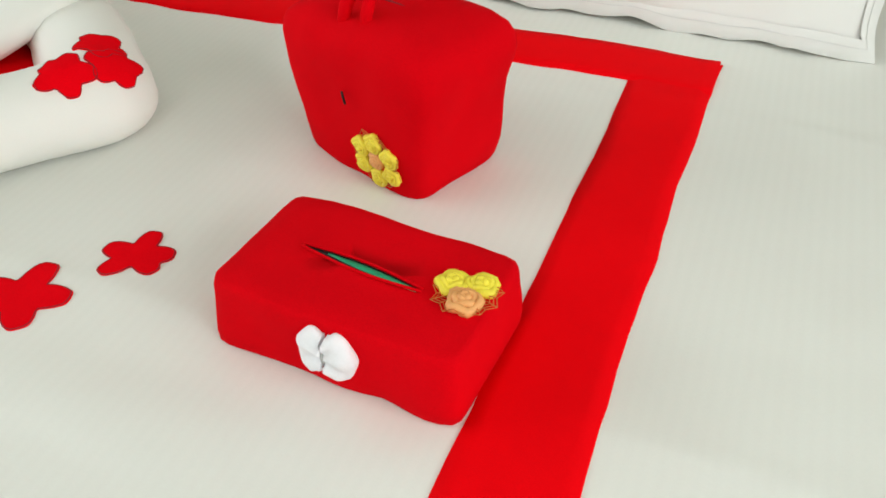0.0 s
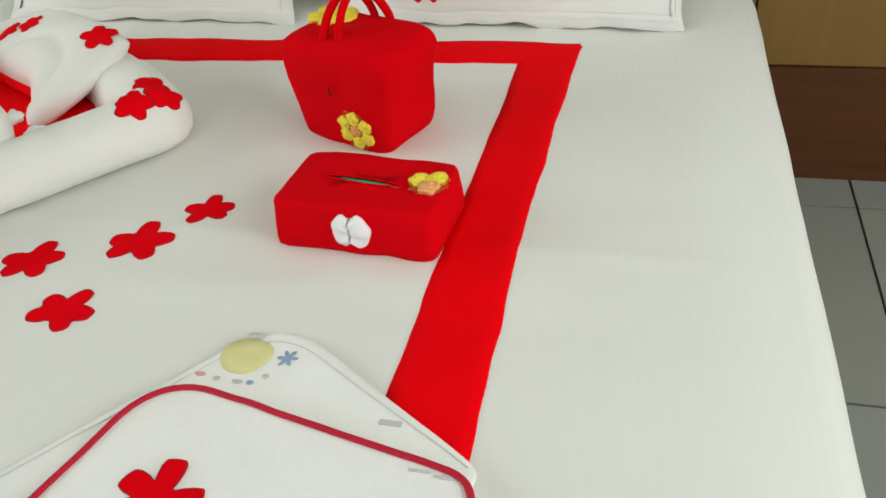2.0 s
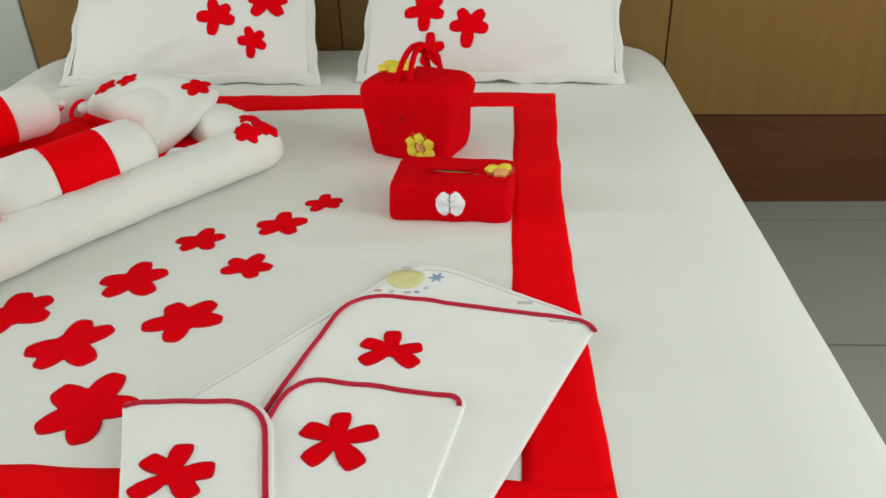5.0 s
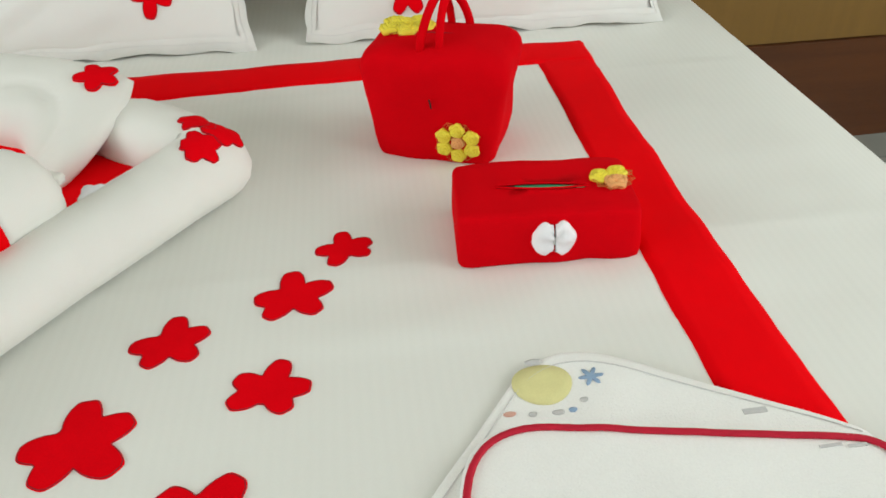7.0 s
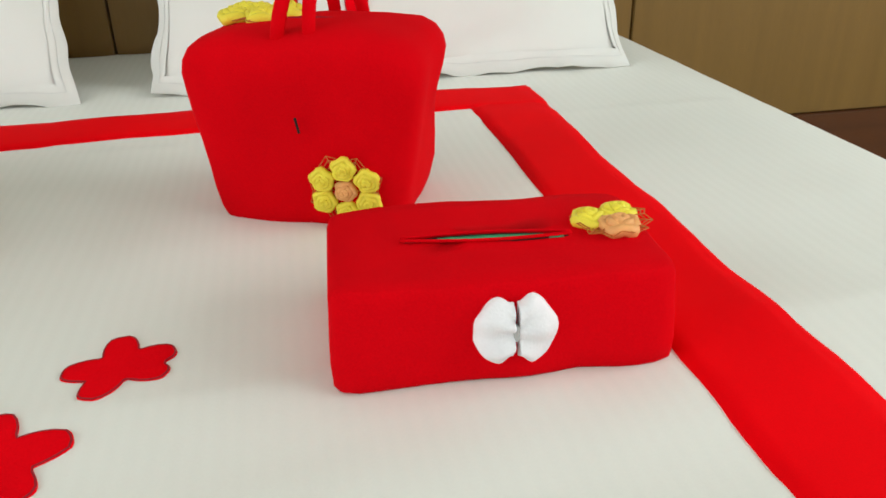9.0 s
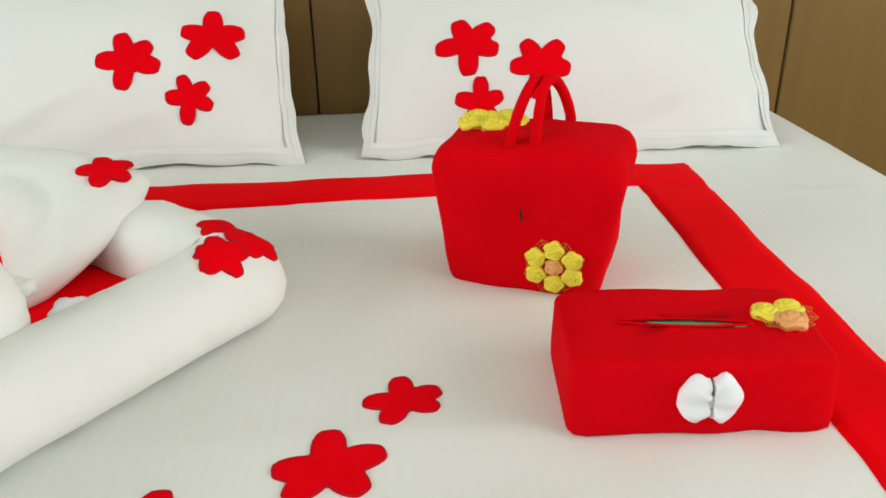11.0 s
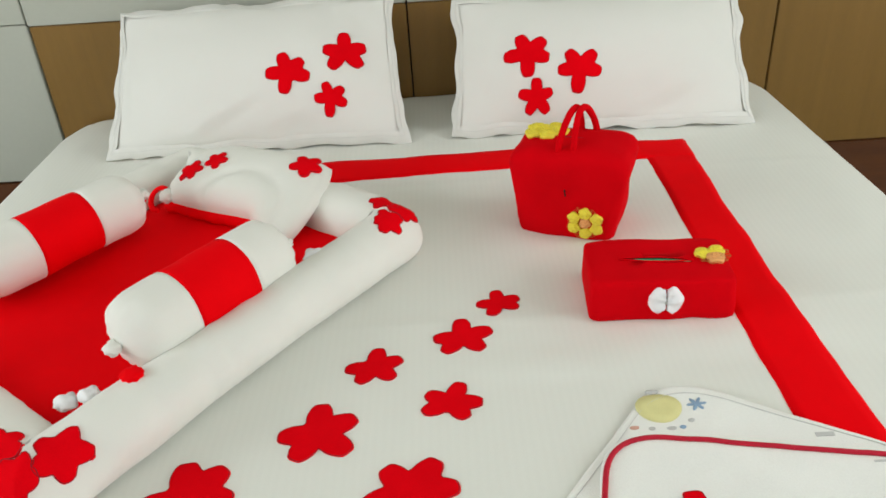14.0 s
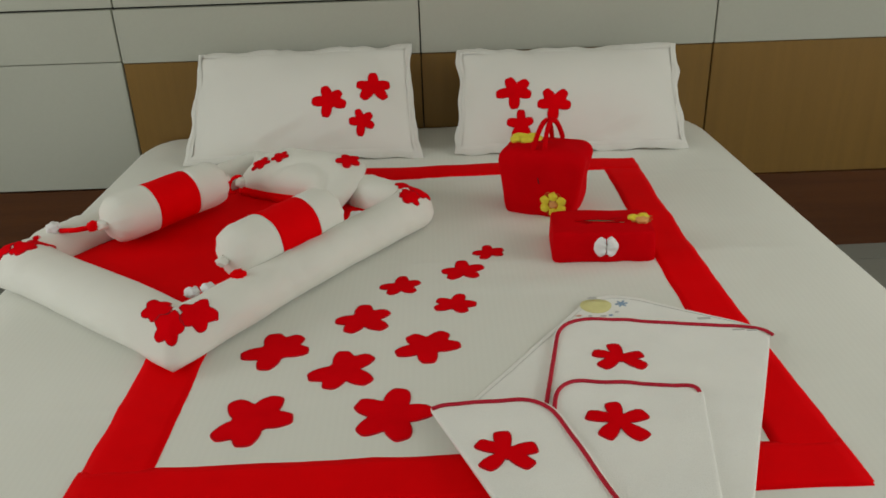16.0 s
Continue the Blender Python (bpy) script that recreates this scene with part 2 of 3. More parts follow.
tagged(part("ceiling", box_bm(X0 - 0.18, X1 + 0.18, Y0 - 0.18, Y1 + 0.24, ZC, ZC + 0.15), M_CEIL, smooth=False), "plain white painted ceiling", "ceiling", kind="structure")

# panelling behind the bed: tan and white laminate boards with narrow shadow gaps
panelling = thing("headboard_panelling", Matrix.Translation((0, 2.0, 0.739)) @ pose(0, 0, 0, 0, 0.70, 0), "tan and white laminate wall panelling behind the bed", "headboard", kind="structure")
GAP = 0.002
SEAMS = (-0.946, -0.005, 0.918, 1.86)


def board(name, x0, x1, z0, z1, mat, y=0.0, depth=0.03, label=""):
    ob = part(name, box_bm(x0 + GAP, x1 - GAP, y, y + depth, z0 + GAP * 0.6, z1 - GAP * 0.6, 0.002), mat, panelling, label, smooth=False)
    return ob


# near-black sheet added behind the boards; its colour gives the gaps' shade
part("backing", box_bm(-2.66, 2.56, 0.032, 0.05, -0.68, 1.9), M_DARK, panelling, "added near-black sheet for the shade in the gaps", smooth=False)
for x0, x1 in zip((*SEAMS[:3],), (*SEAMS[1:3], 2.54)):
    board("tan_panel", x0, x1, -0.444, 0.0, M_TAN, label="tan wood-grain laminate")
board("white_panel", -2.64, SEAMS[0], -0.415, 0.006, M_PANEL, -0.004, label="off-white laminate")
for x0, x1 in zip((-2.64, *SEAMS[:3]), (*SEAMS[:3], 2.54)):
    board("white_panel", x0, x1, 0.006 if x1 == SEAMS[0] else 0.0, 0.165, M_PANEL, -0.004, label="off-white laminate")
    board("upper_panel", x0, x1, 0.168, 1.9, M_PANEL, 0.012, 0.02, label="off-white laminate")
board("base_panel", SEAMS[2] - 0.4, 2.54, -0.735, -0.444, M_BROWN, -0.006, 0.04, label="dark reddish-brown laminate")
board("base_panel", -2.64, SEAMS[0] + 0.3, -0.715, -0.42, M_BROWN, -0.002, label="dark reddish-brown laminate")

# ---- bed ----
bed = thing("bed", Matrix(), "double bed with a thick mattress under a white spread", "bed")
part("bed_base", box_bm(-0.87, 0.84, 0.08, 1.93, 0.0, 0.27, 0.01), M_BROWN, bed, "brown bed base")
part("mattress", box_bm(-0.885, 0.86, 0.05, 1.91, 0.272, BED - 0.02, 0.03), M_COTTON, bed, "white mattress")

BX0, BX1, BY0, BY1 = -0.945, 0.930, 0.0, 2.048
FOLDS_Y, FOLDS_X = (0.52, 0.99, 1.47), (-0.45, 0.0, 0.70)


def bedz(x, y):
    """The height of the spread: soft unevenness and ironed fold lines."""
    edge = min(x - BX0, BX1 - x, y - BY0)
    fade = max(0.0, min(1.0, (edge - 0.04) / 0.12))
    calm = 0.3 if -0.02 < x < 0.63 and 0.17 < y < 0.85 else 1.0
    z = 0.0028 * noise.noise((x * 2.3, y * 2.3, 0.0)) + 0.0013 * noise.noise((x * 8, y * 5, 3.0)) + 0.0006 * noise.noise((x * 31, y * 22, 6.0)) + calm * 0.0078 * noise.noise((x * 2.6, y * 15, 9.0)) * max(0.0, 0.25 + noise.noise((x * 1.4, y * 1.4, 4.0))) + calm * 0.0066 * noise.noise((x * 13 + y * 6, y * 4, 12.0)) * max(0.0, noise.noise((x * 1.9, y * 1.9, 14.0)))
    for i, f in enumerate(FOLDS_Y):
        d = y - f - 0.012 * noise.noise((x * 1.7, i * 5.0, 1.0))
        z += 0.0016 * math.exp(-(d / 0.012) ** 2)
    for i, f in enumerate(FOLDS_X):
        d = x - f - 0.010 * noise.noise((i * 4.0, y * 1.7, 2.0))
        z += 0.0007 * math.exp(-(d / 0.012) ** 2)
    drop = 0.018 * max(0.0, 1 - (edge - 0.05) / 0.10) ** 2 if edge < 0.15 else 0.0
    return BED + z * fade - drop


def spread_bm():
    bm = bmesh.new()
    cr, inset = 0.08, 0.06
    x0, x1, y0, y1 = BX0 + inset, BX1 - inset, BY0 + inset, BY1 - inset
    nx, ny = 185, 200
    grid = []
    for j in range(ny + 1):
        row = []
        for i in range(nx + 1):
            x, y = x0 + (x1 - x0) * i / nx, y0 + (y1 - y0) * j / ny
            cx, cy = min(max(x, x0 + cr), x1 - cr), min(max(y, y0 + cr), y1 - cr)
            d = Vector((x - cx, y - cy))
            if abs(d.x) > 1e-6 and abs(d.y) > 1e-6:
                m = max(abs(d.x), abs(d.y))
                d *= m / d.length
            row.append(bm.verts.new((cx + d.x, cy + d.y, bedz(cx + d.x, cy + d.y))))
        grid.append(row)
    for j in range(ny):
        for i in range(nx):
            bm.faces.new((grid[j][i], grid[j][i + 1], grid[j + 1][i + 1], grid[j + 1][i]))
    loop = grid[0][:] + [r[-1] for r in grid[1:]] + grid[-1][-2::-1] + [r[0] for r in grid[-2:0:-1]]
    n = len(loop)
    base = [v.co.copy() for v in loop]
    normals = []
    for k in range(n):
        t = base[(k + 1) % n] - base[k - 1]
        normals.append(Vector((t.y, -t.x, 0)).normalized())
    prev = loop
    for out, down in ((0.018, 0.004), (0.034, 0.012), (0.046, 0.024), (0.055, 0.042), (0.060, 0.07), (0.060, 0.12), (0.056, 0.20), (0.054, 0.28), (0.056, 0.36)):
        ring = []
        for k in range(n):
            back = max(0.0, min(1.0, (BY1 - 0.06 - base[k].y) / 0.12))
            wave = 0.012 * noise.noise((base[k].x * 7, base[k].y * 7, down * 2)) * min(1, down * 5)
            o = (out + wave * back) * (0.1 if normals[k].y > 0.8 else 1.0)
            p = base[k] + normals[k] * o
            p.z = base[k].z - down
            ring.append(bm.verts.new(p))
        for k in range(n):
            bm.faces.new((prev[k], prev[(k + 1) % n], ring[(k + 1) % n], ring[k]))
        prev = ring
    # the spread hangs out a little further towards the foot
    for v in bm.verts:
        v.co.x += 0.024 * (1.05 - v.co.y) * max(0.0, min(1.0, (v.co.x - 0.62) / 0.28))
    return bm


spread = tagged(part("bedspread", spread_bm(), M_SHEET), "white self-striped cotton bedspread with red borders and flowers", "bedspread")


def strip(x0, y0, x1, y1, w0, w1, dz, flare=0.0):
    """A straight border strip sewn on the spread, from end to end; w0, w1: its two long sides' offsets."""
    a, b = Vector((x0, y0)), Vector((x1, y1))
    t = (b - a).normalized()
    s = Vector((-t.y, t.x))
    m = int((b - a).length / 0.02)
    bm = bmesh.new()
    rows = []
    for k in range(m + 1):
        p = a.lerp(b, k / m)
        row = []
        for i in range(7):
            wob = 0.0042 * noise.noise((p.x * 8 + i * 0.35, p.y * 8, 7.0)) + 0.0016 * noise.noise((p.x * 24 + i * 0.7, p.y * 24, 2.0))
            q = p + s * (w0 + (w1 - w0) * i / 6 + wob)
            q.x += flare * max(0.0, (0.75 - q.y) / 0.46)
            if flare:
                q.x += (0.004 - 0.010 * math.sin(math.pi * max(0.0, min(1.0, (q.y - 0.42) / 1.18)))) * (1 - i / 6)
            z = bedz(q.x, q.y) + (dz if 0 < i < 6 else dz * 0.45)
            row.append(bm.verts.new((q.x, q.y, z)))
        rows.append(row)
    for ra, rb in zip(rows, rows[1:]):
        for i in range(6):
            bm.faces.new((ra[i], ra[i + 1], rb[i + 1], rb[i]))
    edge = bmesh.ops.extrude_edge_only(bm, edges=[e for e in bm.edges if e.is_boundary])
    for v in edge["geom"]:
        if isinstance(v, bmesh.types.BMVert):
            v.co.z -= dz
    return part("border_strip", bm, M_RED, spread, "bright red cotton strip")


SX0, SX1, SY0, SY1 = -0.492, 0.5835, 0.278, 1.608
strip(SX1, SY0 + 0.006, SX1, SY1 - 0.01, 0, 0.097, 0.0022, 0.012)
strip(SX0, SY0 + 0.006, SX0, SY1 - 0.01, 0, -0.104, 0.0022)
strip(SX0 - 0.002, SY1, SX1 + 0.0015, SY1, -0.093, 0, 0.0032)
strip(SX0 - 0.004, SY0, SX1 + 0.014, SY0, 0, 0.095, 0.0032)

SHEET_FLOWERS = [
    (0.138, 1.033, 0.036, (180, 95, 20, 335, 246)), (0.078, 0.951, 0.045, (180, 92, 17, 314, 230)),
    (-0.050, 0.895, 0.043, (180, 84, 22, 318, 235)), (0.057, 0.811, 0.042, (148, 205, 68, 357, 302)),
    (-0.117, 0.768, 0.056, (182, 90, 28, 320, 241)), (0.004, 0.661, 0.057, (55, 127, 198, 274, 3)),
    (-0.265, 0.672, 0.063, (101, 48, 355, 259, 192)), (-0.137, 0.601, 0.060, (95, 42, 319, 247, 196)),
    (-0.267, 0.475, 0.068, (128, 61, 0, 268, 218)), (-0.049, 0.473, 0.066, (150, 80, 5, 287, 219)),
]
for i, (x, y, r, tips) in enumerate(SHEET_FLOWERS):
    flower(spread, x, y, r, tips, bedz, 10 + i, inner=0.48, width=39)

# ---- pillows ----


def pillow(m, w0, w1, h, thick, flowers, seed, label, creases=()):
    """A bed pillow in a flanged cover: half widths w0 below and w1 above, height h."""
    ob = thing("bed_pillow", m, label, "pillow", "pillows against the headboard")

    def shape(s, t):
        a, b = max(0.0, 1 - s * s), max(0.0, 1 - t * t)
        return (a ** 0.74) * (b ** 0.74)

    def place(s, t, side):
        v = (t + 1) / 2
        half = w0 + (w1 - w0) * v
        x = half * s * (1 - 0.022 * (1 - t * t)) + 0.006 * noise.noise((s * 2 + seed, t * 3, 1.0))
        y = h * (0.5 + t / 2 * (1 - 0.03 * (1 - s * s))) + 0.006 * noise.noise((s * 4 + seed, t * 2, 6.0))
        wr = 0.004 * noise.noise((x * 9 + seed, y * 9, side)) + 0.009 * noise.noise((x * 4 + y * 5 + seed, y * 3 - x * 2, 5 + side)) + 0.0035 * noise.noise((x * 16 - y * 9 + seed, y * 14 + x * 8, 9 + side)) * (0.3 + s * s)
        for ax, ay, bx, by, depth in creases:
            a, d = Vector((ax, ay)), Vector((bx - ax, by - ay))
            f = (Vector((x, y)) - a).dot(d) / d.length_squared
            off = (Vector((x, y)) - a - d * f).dot(Vector((-d.y, d.x)).normalized())
            wr += depth * math.exp(-((f - 0.5) / 0.45) ** 4) * (math.exp(-(off / 0.014) ** 2) - 0.8 * math.exp(-((off + 0.024) / 0.016) ** 2))
        return Vector((x, y, side * (thick * shape(s, t) + wr * min(1, 3 * shape(s, t)))))

    nx, ny = 70, 44
    bm = bmesh.new()
    for side in (1, -1):
        g = [[bm.verts.new(place(-1 + 2 * i / nx, -1 + 2 * j / ny, side)) for i in range(nx + 1)] for j in range(ny + 1)]
        for j in range(ny):
            for i in range(nx):
                bm.faces.new((g[j][i], g[j][i + 1], g[j + 1][i + 1], g[j + 1][i]))
    bmesh.ops.remove_doubles(bm, verts=bm.verts[:], dist=1e-5)
    part("cushion", bm, M_PILLOW, ob, "white cotton cover")
    # the flange round the cover, wavy, with a row of stitching
    out = [(-1 + 2 * k / 40, -1) for k in range(40)] + [(1, -1 + 2 * k / 24) for k in range(24)] + [(1 - 2 * k / 40, 1) for k in range(40)] + [(-1, 1 - 2 * k / 24) for k in range(24)]
    rings = [[], [], [], []]
    for s, t in out:
        p = place(s, t, 1)
        d = Vector(((1 if s > 0.999 else -1 if s < -0.999 else 0), (1 if t > 0.999 else -1 if t < -0.999 else 0), 0))
        if d.length > 1.2:
            d *= 0.9
        wave = 0.014 * noise.noise((p.x * 14 + seed, p.y * 14, 2.0)) + 0.008 * noise.noise((p.x * 34 + seed, p.y * 34, 5.0))
        width = (0.019 if t < -0.999 else 0.012) + 0.010 * noise.noise((p.x * 17, p.y * 17 + seed, 8.0))
        q = p + d * width + Vector((0, 0, wave))
        p0 = p - d * 0.007
        rings[0].append(p0 + Vector((0, 0, 0.0060)))
        rings[1].append(q + Vector((0, 0, 0.0009)))
        rings[2].append(q + Vector((0, 0, -0.0009)))
        rings[3].append(p0 + Vector((0, 0, -0.003)))
    part("flange", rings_bm(rings, False, False), M_PILLOW, ob, "wavy stitched flange")
    part("stitching", tube_bm([r.lerp(q, 0.42) + Vector((0, 0, 0.0008)) for r, q in zip(rings[0], rings[1])], 0.0004, 5, True), M_PALE_THREAD, ob, "grey stitching")

    def surf(x, y):
        t = max(-1, min(1, (y / h - 0.5) * 2))
        s = max(-1, min(1, x / (w0 + (w1 - w0) * (t + 1) / 2)))
        return place(s, t, 1).z

    for i, (x, y, r, tips) in enumerate(flowers):
        flower(ob, x, y, r, tips, surf, seed * 10 + i, inner=0.43, width=39, lift=0.0014, blunt=1.4)
    return ob


LEAN = 50.0
pillow(pose(-0.364, 1.711, 0.517, LEAN, 0, -1.0), 0.336, 0.318, 0.337, 0.062, [
    (0.087, 0.142, 0.051, (180, 105, 40, 348, 255)), (0.216, 0.190, 0.053, (92, 15, 315, 232, 175)), (0.181, 0.083, 0.039, (110, 37, 338, 258, 180))], 3,
    "white cotton pillow with three red flowers leaning on the headboard", [(-0.16, 0.02, 0.02, 0.11, 0.005), (0.02, 0.03, 0.14, 0.07, 0.003)])
pillow(pose(0.422, 1.686, 0.517, LEAN, 0, -3.2), 0.325, 0.318, 0.308, 0.062, [
    (-0.161, 0.151, 0.054, (182, 108, 40, 346, 270)), (-0.047, 0.110, 0.052, (120, 45, 350, 262, 182)), (-0.143, 0.054, 0.040, (90, 18, 305, 235, 165))], 5,
    "white cotton pillow with three red flowers behind the red bag", [(0.06, 0.02, 0.22, 0.09, 0.0035)])

# ---- baby nest ----
NEST = Matrix.Translation((-0.444, 1.101, BED)) @ pose(0, 0, 0, 0, 0, 53.0)
HL, HW, TR, TH = 0.340, 0.272, 0.056, 0.046
nest = thing("baby_nest", NEST, "white padded baby nest with a red mattress and red flowers", "baby bed")


def nest_line(step=0.012):
    return resample([Vector((p.x, p.y)) for p in (lambda o: o + o[:1])(rounded([(-HL, -HW, 0.022), (HL, -HW, 0.035), (HL, HW, 0.035), (-HL, HW, 0.022)], 8))], step)[:-1]


def bumper_bm():
    line = nest_line()
    n = len(line)
    rings = []
    for k, p in enumerate(line):
        t = (line[(k + 1) % n] - line[k - 1]).normalized()
        s = Vector((t.y, -t.x))
        f = 1 + 0.09 * noise.noise((p.x * 7, p.y * 7, 4.0))
        corner = max(0.0, 1 - min((Vector((abs(p.x), abs(p.y))) - Vector((HL, HW))).length / 0.09, 1))
        out = min((HL + TR - abs(p.x)) / max(abs(s.x), 1e-4), (HW + TR - abs(p.y)) / max(abs(s.y), 1e-4))
        ring = []
        for i in range(18):
            a = i * math.tau / 18
            c, sn = math.cos(a), math.sin(a)
            inner = 0.80 * s.y ** 2 + (1.25 if p.x < 0 else 1.0) * s.x ** 2
            w = TR * f * inner if c <= 0 else min(out, TR * (1.66 if p.x < 0 else 1.05)) * (0.98 + 0.5 * (f - 1) - 0.10 * max(0.0, 1 - (p.x / 0.22) ** 2) * s.y ** 2)
            hgt = TH * f * (1 + (0.08 if p.x < 0 else 0.22) * corner)
            z = TH * 0.94 + hgt * (sn if sn > 0 else 0.92 * sn)
            wr = 0.0044 * noise.noise((p.x * 22 + c, p.y * 22, sn * 2)) + 0.0022 * noise.noise((p.x * 60, p.y * 60, sn * 3 + c))
            z *= 1 - (0.50 if p.x < 0 else 0.28) * corner * max(0.0, c)
            q = p + s * (w * abs(c) ** 0.85 * (1 if c > 0 else -1) + wr)
            ring.append((q.x, q.y, max(z + wr, 0.001)))
        rings.append(ring)
    rings.append(rings[0])
    bm = rings_bm(rings, False, False)
    bmesh.ops.remove_doubles(bm, verts=bm.verts[:], dist=1e-6)
    return bm


bumper = bumper_bm()
bmesh.ops.recalc_face_normals(bumper, faces=bumper.faces[:])
BUMPER = BVHTree.FromBMesh(bumper)


def wrapped_flower(parent, tree, x, y, r, tips, seed, mat=None):
    """A cut-out flower that hugs a stuffed form: each point is laid on its nearest place on the surface."""
    at, up, _, _ = tree.ray_cast(Vector((x, y, 1.0)), Vector((0, 0, -1)))
    ax = Vector((1, 0, 0)) - up * up.x
    ax.normalize()
    ay = up.cross(ax)
    out = petal_outline(tips, r, 0.60, 41, seed)

    def lay(a, rr, lift):
        q, n, _, _ = tree.find_nearest(at + ax * rr * math.cos(a) + ay * rr * math.sin(a))
        return q + (n if n.z > -0.2 else up) * lift

    rings = [[lay(a, rr * f, dz) for a, rr in out] for f, dz in ((1.0, -0.0012), (1.0, 0.0012), (0.95, 0.0019), (0.7, 0.0020), (0.4, 0.0021), (0.12, 0.0021))]
    ob = part("applique_flower", rings_bm(rings, False, True), mat or M_FELT, parent, "red felt flower")
    part("stitched_edge", tube_bm([lay(a, rr * 0.975, 0.0016) for a, rr in out[::2]], 0.0007, 5, True), M_THREAD, ob)
    return ob


part("bumper", bumper, M_COTTON, nest, "stuffed white cotton bumper")
mat_rings = []
for k, (ins, z) in enumerate(((0.0, 0.004), (-0.004, 0.016), (0.004, 0.030), (0.03, 0.036), (0.09, 0.038))):
    mat_rings.append([Vector((p.x, p.y, z + 0.003 * noise.noise((p.x * 9, p.y * 9, 1.0)))) for p in super_ring(HL - 0.035 - ins, HW - 0.035 - ins, z, 14, 72)])
part("nest_mattress", rings_bm(mat_rings), M_RED, nest, "bright red quilted mattress")
CLUSTERS = (
    ((-0.342, -0.233, 0.031), (-0.355, -0.286, 0.038), (-0.304, -0.292, 0.037)),
    ((0.347, -0.245, 0.031), (0.299, -0.289, 0.033), (0.352, -0.283, 0.034)),
    ((-0.334, 0.229, 0.032), (-0.288, 0.240, 0.030), (-0.352, 0.276, 0.030)),
)
for n, three in enumerate(CLUSTERS):
    for i, (px, py, r) in enumerate(three):
        wrapped_flower(nest, BUMPER, px, py, r, [40 * n + 17 * i + 72 * q for q in range(5)], 40 + i + 7 * n)


def knot(parent, at, s, mat, seed, name="tie_knot", label=""):
    """A small gathered cloth knot."""
    bm = bmesh.new()
    bmesh.ops.create_icosphere(bm, subdivisions=3, radius=1)
    for v in bm.verts:
        f = 1 + 0.42 * noise.noise(v.co * 2.1 + Vector((seed, 0, 0)))
        v.co = Vector(at) + Vector((v.co.x * s, v.co.y * s, v.co.z * s * 0.75)) * f
    return part(name, bm, mat, parent, label)


def local(x, y, z):
    return NEST.inverted() @ Vector((x, y, z))


for (x, y, z), s, m, lab in (((-0.432, 0.786, 0.566), 0.014, M_SATIN, "white cloth tie"), ((-0.402, 0.790, 0.572), 0.013, M_SATIN, "white cloth tie"), ((-0.146, 1.088, 0.574), 0.019, M_SATIN, "white cloth tie"), ((-0.500, 1.312, 0.590), 0.015, M_RED, "red cloth tie")):
    knot(nest, local(x, y, z), s, m, x * 9, label=lab)


def bolster(x, y, z, length, r, band, label, seed, turn=52.0, ties=()):
    ob = thing("bolster", Matrix.Translation((x, y, z)) @ pose(0, 0, 0, 0, 0, turn), label, "bolster cushion", "bolsters in the baby nest")

    def body(x0, x1, name, mat, lab):
        rings = []
        m = max(6, int((x1 - x0) / 0.008))
        for k in range(m + 1):
            px = x0 + (x1 - x0) * k / m
            e = max(0.0, (abs(px) - (length / 2 - 0.05)) / 0.05)
            rad = r * math.sqrt(max(0.0, 1 - min(e, 1) ** 2.6)) * (1 + 0.02 * noise.noise((px * 14, seed, 0)))
            rad = max(rad, 0.008)
            ring = []
            for i in range(32):
                a = i * math.tau / 32
                pleat = 1 + 0.05 * min(1, e * 1.5) * math.sin(a * 11 + seed) + 0.025 * noise.noise((px * 20, math.cos(a) * 2, math.sin(a) * 2 + seed))
                ring.append((px, rad * pleat * math.cos(a), rad * pleat * math.sin(a)))
            rings.append(ring)
        part(name, rings_bm(rings, True, True), mat, ob, lab)

    b0, b1 = -band / 2, band / 2
    body(-length / 2, b0, "end_cover", M_COTTON, "white cotton end")
    body(b0, b1, "middle_band", M_RED, "red cotton band")
    body(b1, length / 2, "end_cover", M_COTTON, "white cotton end")
    for px in (-length / 2 - 0.006, length / 2 + 0.006):
        knot(ob, (px, 0, 0), 0.013, M_COTTON, seed + px, "gathered_end")
    return ob


bol = bolster(-0.291, 0.982, 0.593, 0.300, 0.060, 0.106, "white bolster cushion with a red middle band near the spread's flowers", 1.0)
knot(bol, (-0.176, -0.070, -0.004), 0.015, M_RED, 3.0, label="red cloth tie")
bol = bolster(-0.588, 1.176, 0.602, 0.318, 0.054, 0.107, "white bolster cushion with a red middle band beside the wall panels", 2.0)
knot(bol, (-0.178, 0.012, 0.0), 0.014, M_RED, 4.0, label="red cloth tie")
strap = [Vector((-0.18, 0.02, -0.004)), Vector((-0.20, 0.05, -0.010)), Vector((-0.215, 0.085, -0.014))]
part("tie_strap", tube_bm(strap, 0.006, 8), M_RED, bol, "red cloth tie")
knot(bol, (-0.222, 0.10, -0.008), 0.016, M_SATIN, 6.0, "tie_flower", "white cloth flower on the tie")

# the small head pillow on the nest's head end
BP = Matrix.Translation((-0.314, 1.322, 0.572)) @ pose(0, 0, 0, 0, 0, -27.5) @ pose(0, 0, 0, 19, 0, 0)
bpil = thing("baby_pillow", BP, "small white baby pillow with red piping and flowers", "pillow")
PW, PH, PT = 0.164, 0.122, 0.047


